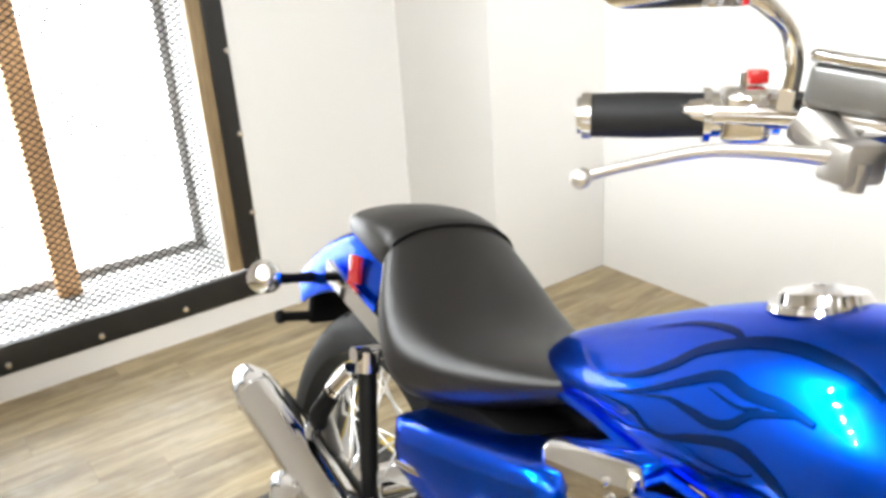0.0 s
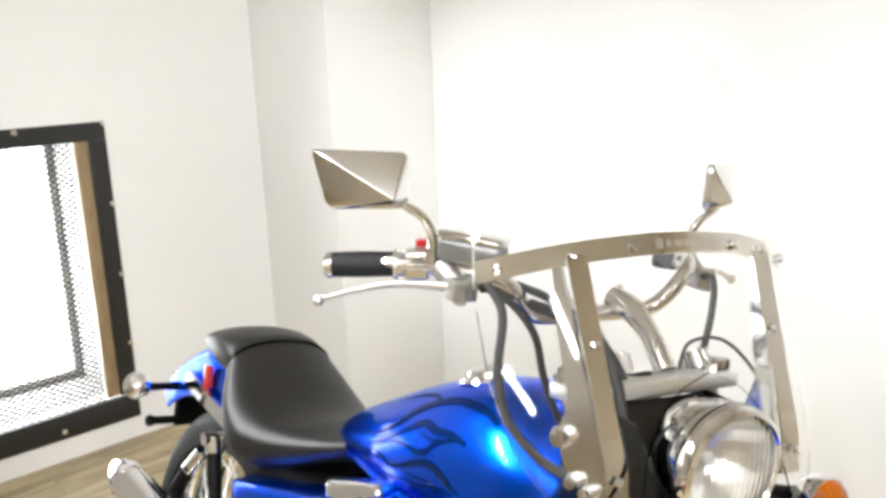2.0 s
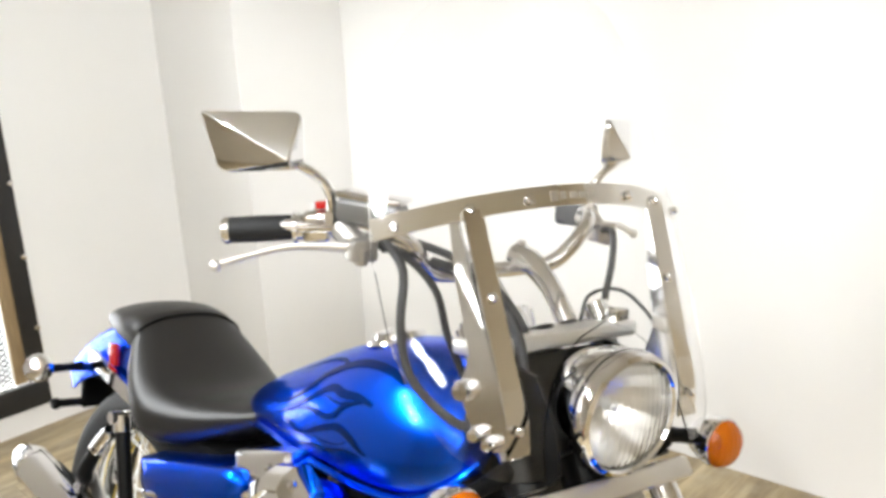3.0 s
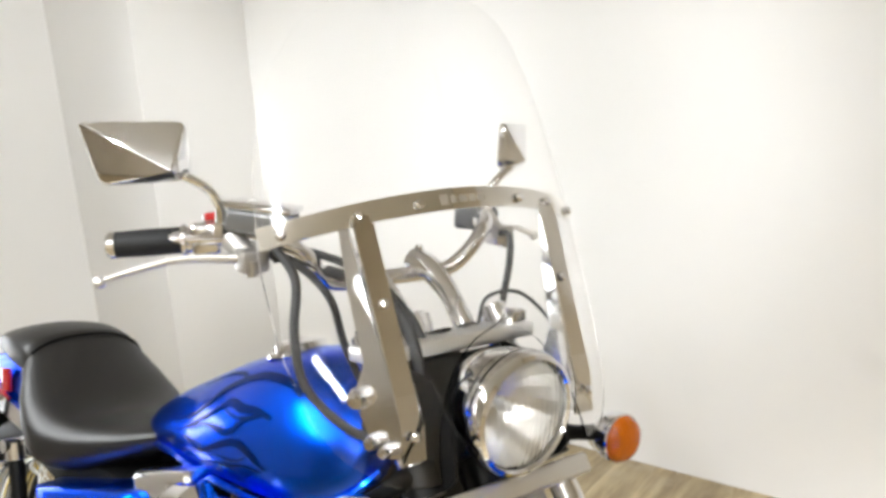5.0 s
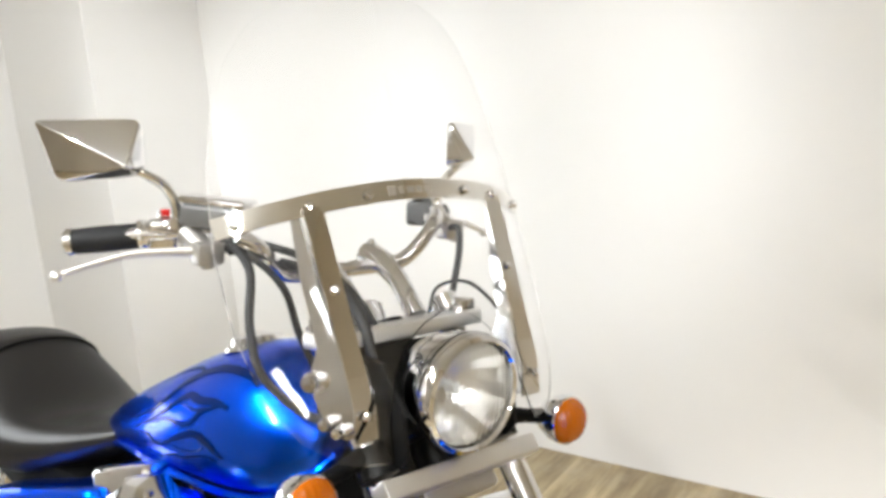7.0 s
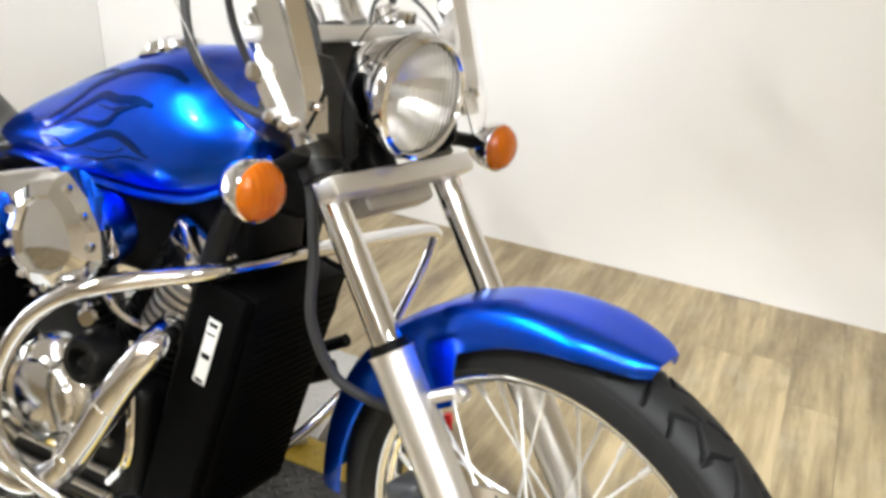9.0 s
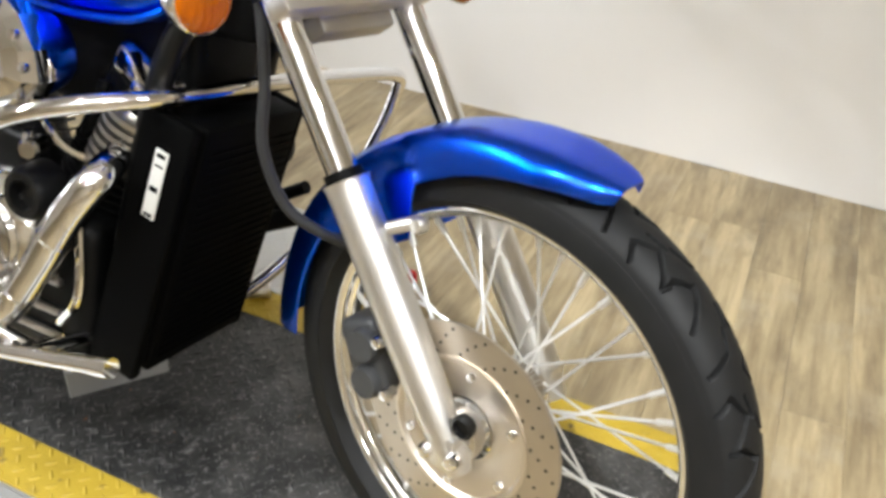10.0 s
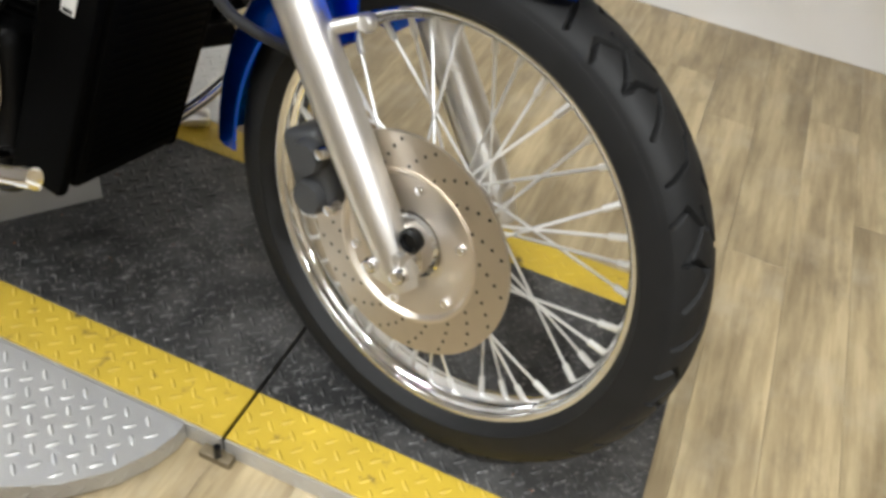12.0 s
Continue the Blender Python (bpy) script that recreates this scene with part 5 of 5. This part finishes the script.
def tank_point(x, deg, side, lift=0.0012):
    xs = [r[0] for r in TANK]
    w, zt, zb = [float(np.interp(x, xs, [r[i] for r in TANK])) for i in (1, 2, 3)]
    a = radians(deg)
    c, s = math.cos(a), math.sin(a)
    zm = zb + (zt - zb) * TANK_BELLY
    e = 2 / tank_power(x)
    y = w * abs(c) ** (e if s >= 0 else 0.25)
    z = zm + (zt - zm) * abs(s) ** e if s >= 0 else zm - (zm - zb) * abs(s) ** 0.9
    p = Vector((x, side * y, z))
    return p + Vector((0, side * c, s)).normalized() * lift


def flame(path, width, side):
    """A tapering dark ribbon that lies on the tank's skin."""
    pts = spline([(x, d / 100, 0) for x, d in path], 10)
    left, right = [], []
    n = len(pts) - 1
    for i, p in enumerate(pts):
        q = pts[min(i + 1, n)] - pts[max(i - 1, 0)]
        t = i / n
        h = width / 2 * (math.sin(math.pi * min(1, 0.12 + t * 0.88)) ** 0.8 if t < 0.999 else 0.02)
        dx, dd = q.x, q.y * 100 * 0.0022
        ln = math.hypot(dx, dd) or 1
        ox, od = -dd / ln * h, dx / ln * h / 0.0022
        left.append(tank_point(p.x + ox, p.y * 100 + od, side))
        right.append(tank_point(p.x - ox, p.y * 100 - od, side))
    mids = [tank_point(p.x, p.y * 100, side, 0.0016) for p in pts]
    return loft(list(zip(left, mids, right)), closed=False, caps=False)


FLAMES = [([(-0.62, 40), (-0.66, 46), (-0.74, 50), (-0.81, 44), (-0.845, 33), (-0.89, 24), (-0.95, 20)], 0.026), ([(-0.66, 24), (-0.695, 27), (-0.735, 28), (-0.773, 32), (-0.81, 27), (-0.86, 18), (-0.93, 8)], 0.022),
          ([(-0.68, 25), (-0.72, 21), (-0.738, 15), (-0.76, 13), (-0.79, 15), (-0.83, 17), (-0.89, 12)], 0.017), ([(-0.65, -4), (-0.69, 4), (-0.73, 8), (-0.78, 3), (-0.83, -6), (-0.872, 4), (-0.935, 4)], 0.019),
          ([(-0.81, -4), (-0.85, -10), (-0.87, -16), (-0.91, -16), (-0.95, -9), (-1.0, 1)], 0.011), ([(-0.66, -8), (-0.70, -7), (-0.75, -16), (-0.785, -17), (-0.835, -26)], 0.014),
          ([(-0.715, 24), (-0.735, 22), (-0.76, 24), (-0.785, 27)], 0.006), ([(-0.70, 1), (-0.72, -4), (-0.76, -6), (-0.79, -2)], 0.007), ([(-0.86, 4), (-0.88, -3), (-0.90, -8)], 0.006), ([(-0.77, 47), (-0.80, 55), (-0.86, 60), (-0.93, 58)], 0.014)]
for side in (-1, 1):
    for path, width in FLAMES:
        part("flame_graphic", flame(path, width * 0.55, side), FLAME, tank, "dark blue flame")

# ---- engine dressing ----
part("intake_cover", join(moved(box(-0.075, 0.075, -0.045, 0.045, -0.034, 0.034, 0.014, 4), Matrix.Translation((-0.872, -0.130, 0.672)) @ Matrix.Rotation(radians(-14), 4, "Y")), *[bolt_head((-0.845 + 0.01 * k, -0.176, 0.690 - 0.014 * k), (0, -1, 0), 0.006, 0.006) for k in range(3)]), CHROME, engine, "boxy chrome intake cover")
for cx, cz, tilt in ((-0.605, 0.638, 26), (-0.985, 0.63, -26)):
    part("rocker_cover", moved(box(-0.055, 0.06, -0.085, 0.085, -0.028, 0.028, 0.018, 3), Matrix.Translation((cx, -0.02, cz)) @ Matrix.Rotation(radians(tilt), 4, "Y")), CHROME, engine, "chrome rocker cover")
CASE = shader("polished_case_metal", (0.72, 0.71, 0.69), 0.10, 1.0, vary=0.08, scale=24, bump=0.04, bump_scale=300)
part("crankcase_cover", moved(box(-0.06, 0.06, -0.012, 0.012, -0.045, 0.04, 0.012, 3), Matrix.Translation((-0.80, -0.150, 0.490)) @ Matrix.Rotation(radians(6), 4, "Y")), ENGINE_BLACK, engine, "black cast crankcase cover")
part("clutch_cover", join(moved(lathe([(0, -0.036), (0.05, -0.034), (0.078, -0.024), (0.092, -0.006), (0.098, 0.014), (0.098, 0.03)], 40), Matrix.Translation((-0.79, -0.172, 0.375)))), CASE, engine, "round polished clutch cover")
part("clutch_cover_ring", moved(lathe([(0.056, -0.002), (0.064, -0.006), (0.070, 0.0), (0.066, 0.006), (0.056, 0.006)], 40, closed=True), Matrix.Translation((-0.79, -0.203, 0.375))), CASE, engine)
part("timing_cover", moved(lathe([(0.020, -0.020), (0.022, -0.028), (0.033, -0.028), (0.040, -0.016), (0.044, 0.02), (0.020, 0.02)], 36, closed=True), Matrix.Translation((-0.715, -0.172, 0.455))), BLACK_METAL, engine, "round black metal cap with a recessed centre")
part("timing_cap", moved(lathe([(0, -0.016), (0.008, -0.016), (0.009, -0.013), (0.021, -0.012), (0.021, 0.0), (0, 0.0)], 24), Matrix.Translation((-0.715, -0.172, 0.455))), BLACK_METAL, engine, "recessed dark cap")
part("plug_cap", join(tube([(-0.70, -0.10, 0.53), (-0.665, -0.125, 0.56), (-0.655, -0.11, 0.62)], 0.009, 10), rod((-0.71, -0.09, 0.52), (-0.695, -0.105, 0.535), 0.014)), BLACK_PLASTIC, engine)
for k in range(7):
    a = radians(51 * k)
    part("cover_bolt", bolt_head((-0.79 + 0.088 * math.cos(a), -0.182, 0.375 + 0.088 * math.sin(a)), (0, -1, 0), 0.0055, 0.006), CHROME, engine)
for z, dx in ((0.30, 0.0), (0.25, 0.02), (0.21, 0.05)):
    part("case_rib", box(-0.98 + dx, -0.70, -0.150, -0.138, z, z + 0.012, 0.004), CAST, engine)
for bx, bz in ((-0.735, 0.530), (-0.768, 0.545), (-0.845, 0.520), (-0.850, 0.470), (-0.748, 0.300), (-0.690, 0.330), (-0.685, 0.395)):
    part("case_bolt", bolt_head((bx, -0.166, bz), (0.15, -1, 0.1), 0.0075, 0.009), CHROME, engine)
for bx, bz, tilt in ((-0.742, 0.508, 20), (-0.712, 0.362, -28)):
    part("case_boss", moved(lathe([(0, -0.012), (0.012, -0.012), (0.016, -0.007), (0.017, 0.022)], 24), Matrix.Translation((bx, -0.158, bz)) @ Matrix.Rotation(radians(tilt), 4, "Z")), CASE, engine, "small polished case boss")
part("breather_hose", tube([(-0.655, -0.128, 0.505), (-0.690, -0.150, 0.525), (-0.725, -0.152, 0.555), (-0.770, -0.140, 0.575)], 0.0065, 10), WORN_CHROME, engine, "thin bright metal breather line")
part("oil_line", tube([(-0.70, -0.145, 0.24), (-0.66, -0.15, 0.30), (-0.67, -0.14, 0.40), (-0.70, -0.12, 0.47)], 0.007, 8), WORN_CHROME, engine)
header = part("exhaust_header", tube([(-0.640, -0.09, 0.535), (-0.607, -0.135, 0.530), (-0.598, -0.182, 0.508), (-0.628, -0.20, 0.455), (-0.680, -0.205, 0.360), (-0.735, -0.215, 0.275), (-0.80, -0.235, 0.255), (-0.92, -0.26, 0.33), (-1.02, -0.275, 0.385)], [0.018, 0.021, 0.0235, 0.0245, 0.0245, 0.024, 0.024, 0.024, 0.024], 24, 7), CHROME, bike, "chrome exhaust header with heat shield", BODY)
part("heat_shield_clamp", rod((-0.650, -0.2025, 0.415), (-0.656, -0.203, 0.406), 0.0265, 24), WORN_CHROME, header)
part("heat_shield_clamp", rod((-0.708, -0.21, 0.315), (-0.714, -0.211, 0.306), 0.0265, 24), WORN_CHROME, header)
part("rear_exhaust", tube([(-0.99, -0.09, 0.56), (-0.97, -0.17, 0.53), (-0.95, -0.225, 0.47), (-1.00, -0.26, 0.475), (-1.1, -0.28, 0.49)], 0.026, 18, 7), CHROME, bike, "chrome rear exhaust pipe", BODY)
part("forward_peg_bar", join(rod((-0.93, -0.24, 0.178), (-0.52, -0.24, 0.275), 0.0125, 16), rod((-0.53, -0.24, 0.273), (-0.508, -0.24, 0.278), 0.0145, 16), rod((-0.66, -0.11, 0.22), (-0.68, -0.24, 0.237), 0.012, 12)), CHROME, bike, "chrome forward foot bar", BODY)
for sy in (-0.148, 0.096):
    part("radiator_shroud", moved(box(-0.065, 0.022, sy - 0.010, sy + 0.010, -0.215, 0.205, 0.006), RAD), RADIATOR_BLACK, radiator, "black side shroud")
for k in range(26):
    part("radiator_fin", moved(box(0.028, 0.0305, -0.120, 0.078, -0.18 + 0.0138 * k, -0.1768 + 0.0138 * k), RAD), RADIATOR_BLACK, radiator)
label = part("warning_label", moved(box(-0.028, -0.006, -0.1605, -0.1585, 0.055, 0.158, 0.0009), RAD), LABEL, radiator, "white caution label with unreadable print")
for dz, h in ((0.150, 0.006), (0.135, 0.003), (0.10, 0.008), (0.06, 0.005)):
    part("print_bar", moved(box(-0.024, -0.010, -0.1612, -0.1606, dz - h / 2, dz + h / 2), RAD), BLACK_PLASTIC, label)
part("tank_bracket", join(moved(box(-0.010, 0.010, -0.012, 0.012, -0.030, 0.030, 0.004), Matrix.Translation((-0.600, -0.105, 0.642)) @ Matrix.Rotation(radians(-38), 4, "Y")), moved(box(-0.016, 0.014, -0.014, 0.014, -0.010, 0.010, 0.004), Matrix.Translation((-0.588, -0.108, 0.622)) @ Matrix.Rotation(radians(20), 4, "Y"))), CHROME, bike, "small chrome bracket under the tank", BODY)
part("battery_box", box(-1.24, -0.98, -0.13, 0.13, 0.40, 0.64, 0.02), BLACK_PLASTIC, bike, "black box under the seat", BODY)
part("steering_neck_cover", join(moved(box(-0.05, 0.06, -0.075, 0.075, -0.07, 0.06, 0.02, 3), Matrix.Translation((-0.50, 0.0, 0.78)))), BLACK_PLASTIC, bike, "black steering neck cover", BODY)
part("horn", join(moved(lathe([(0, -0.012), (0.030, -0.012), (0.034, -0.004), (0.034, 0.010), (0.018, 0.022), (0, 0.024)], 28), facing((-0.545, 0.165, 0.505), (1, 0.2, 0))), rod((-0.57, 0.10, 0.52), (-0.55, 0.16, 0.51), 0.008, 10)), BLACK_PLASTIC, bike, "round black horn beside the radiator", BODY)
part("left_foot_rest", join(rod((-0.585, 0.17, 0.352), (-0.545, 0.235, 0.362), 0.0185, 16), rod((-0.61, 0.11, 0.345), (-0.58, 0.18, 0.352), 0.010, 12)), BLACK_PLASTIC, bike, "black rubber rider foot rest", BODY)
part("left_foot_peg", join(rod((-0.60, 0.13, 0.36), (-0.575, 0.25, 0.37), 0.015, 14), rod((-0.59, 0.235, 0.385), (-0.525, 0.235, 0.425), 0.012, 12)), BLACK_PLASTIC, bike, "black left foot peg and shift lever", BODY)
stand = part("kickstand", tube([(-0.80, 0.19, 0.22), (-0.74, 0.32, 0.13), (-0.675, 0.435, 0.062)], 0.013, 12), WORN_CHROME, bike, "chrome side stand down on the deck", STEER.inverted())
part("stand_foot", moved(lathe([(0, -0.032), (0.016, -0.032), (0.019, -0.028), (0.019, 0.028), (0.016, 0.032), (0, 0.032)], 24), facing((-0.668, 0.437, DECK + 0.0205), (1, 0.6, 0))), SATIN, stand, "silver round stand foot")
part("left_engine_cover", moved(lathe([(0, -0.03), (0.06, -0.03), (0.09, -0.01), (0.095, 0.02)], 32), facing((-0.82, 0.15, 0.36), (0, -1, 0))), CHROME, engine)
# Added block that keeps the see-through gap under the tank dark.
part("dark_gap_filler", box(-0.80, -0.53, -0.075, 0.075, 0.56, 0.73, 0.02, 3), BLACK_PLASTIC, bike, "black filler added to close the gap under the tank", BODY)
head = part("cylinder_head", rod((-0.598, -0.094, 0.592), (-0.648, -0.10, 0.505), 0.030, 20), WORN_CHROME, engine, "finned bright cylinder head")
for k in range(6):
    part("head_fin", rod((-0.600 - 0.008 * k, -0.095 - 0.001 * k, 0.585 - 0.014 * k), (-0.603 - 0.008 * k, -0.0955 - 0.001 * k, 0.578 - 0.014 * k), 0.050 - 0.0015 * k, 28), CAST, engine)
part("head_bolt", bolt_head((-0.603, -0.132, 0.545), (0.3, -1, 0), 0.009, 0.01), CHROME, engine)
part("head_bolt", bolt_head((-0.628, -0.134, 0.520), (0.3, -1, 0), 0.009, 0.01), CHROME, engine)

# ---- floor planks, each a piece of its own ----
PLANK_W = 0.126


def plank_mesh(length):
    me = bpy.data.meshes.new("floor_plank")
    bm = box(0, length - 0.0005, 0.0002, PLANK_W - 0.0002, -0.012, 0.0, 0.0005, 1)
    bm.to_mesh(me)
    bm.free()
    me.materials.append(PLANK)
    return me


PLANKS = {}
far = []
rng = random.Random(7)
x = WALL_X
row = 0
while x < ROOM_X - 0.01:
    y = WALL_Y - (rng.uniform(0.2, 1.2))
    spans = [(y, WALL_Y)]
    low = ROOM_Y
    while y > low + 0.01:
        y1 = max(y - 1.22, ROOM_Y)
        spans.append((y1, y))
        y = y1
    for y0, y1 in spans:
        if y1 < -1.6 or x > 1.9:
            far.append((x, y0, y1))
            continue
        key = round(y1 - y0, 2)
        if key not in PLANKS:
            PLANKS[key] = plank_mesh(key)
        ob = new("floor_plank", PLANKS[key])
        ob.parent = floor
        ob.matrix_basis = Matrix.Translation((x + PLANK_W, y0, 0)) @ Matrix.Rotation(radians(90), 4, "Z")
    x += PLANK_W

verts, faces = [], []
for x, y0, y1 in far:
    k = len(verts)
    verts += [(px, py, z) for z in (-0.012, 0.0) for px, py in ((x + 0.0003, y0 + 0.0003), (x + PLANK_W - 0.0003, y0 + 0.0003), (x + PLANK_W - 0.0003, y1 - 0.0003), (x + 0.0003, y1 - 0.0003))]
    faces += [(k, k + 3, k + 2, k + 1), (k + 4, k + 5, k + 6, k + 7)] + [(k + i, k + (i + 1) % 4, k + 4 + (i + 1) % 4, k + 4 + i) for i in range(4)]
me = bpy.data.meshes.new("far_planks")
turn = Matrix.Rotation(radians(-90), 3, "Z")
me.from_pydata([turn @ Vector(v) for v in verts], [], faces)
me.materials.append(PLANK)
ob = new("far_planks", me)
ob.parent = floor
ob.matrix_basis = Matrix.Rotation(radians(90), 4, "Z")
tagged(ob, "greyed oak planks of the showroom's rest", kind="stuff")
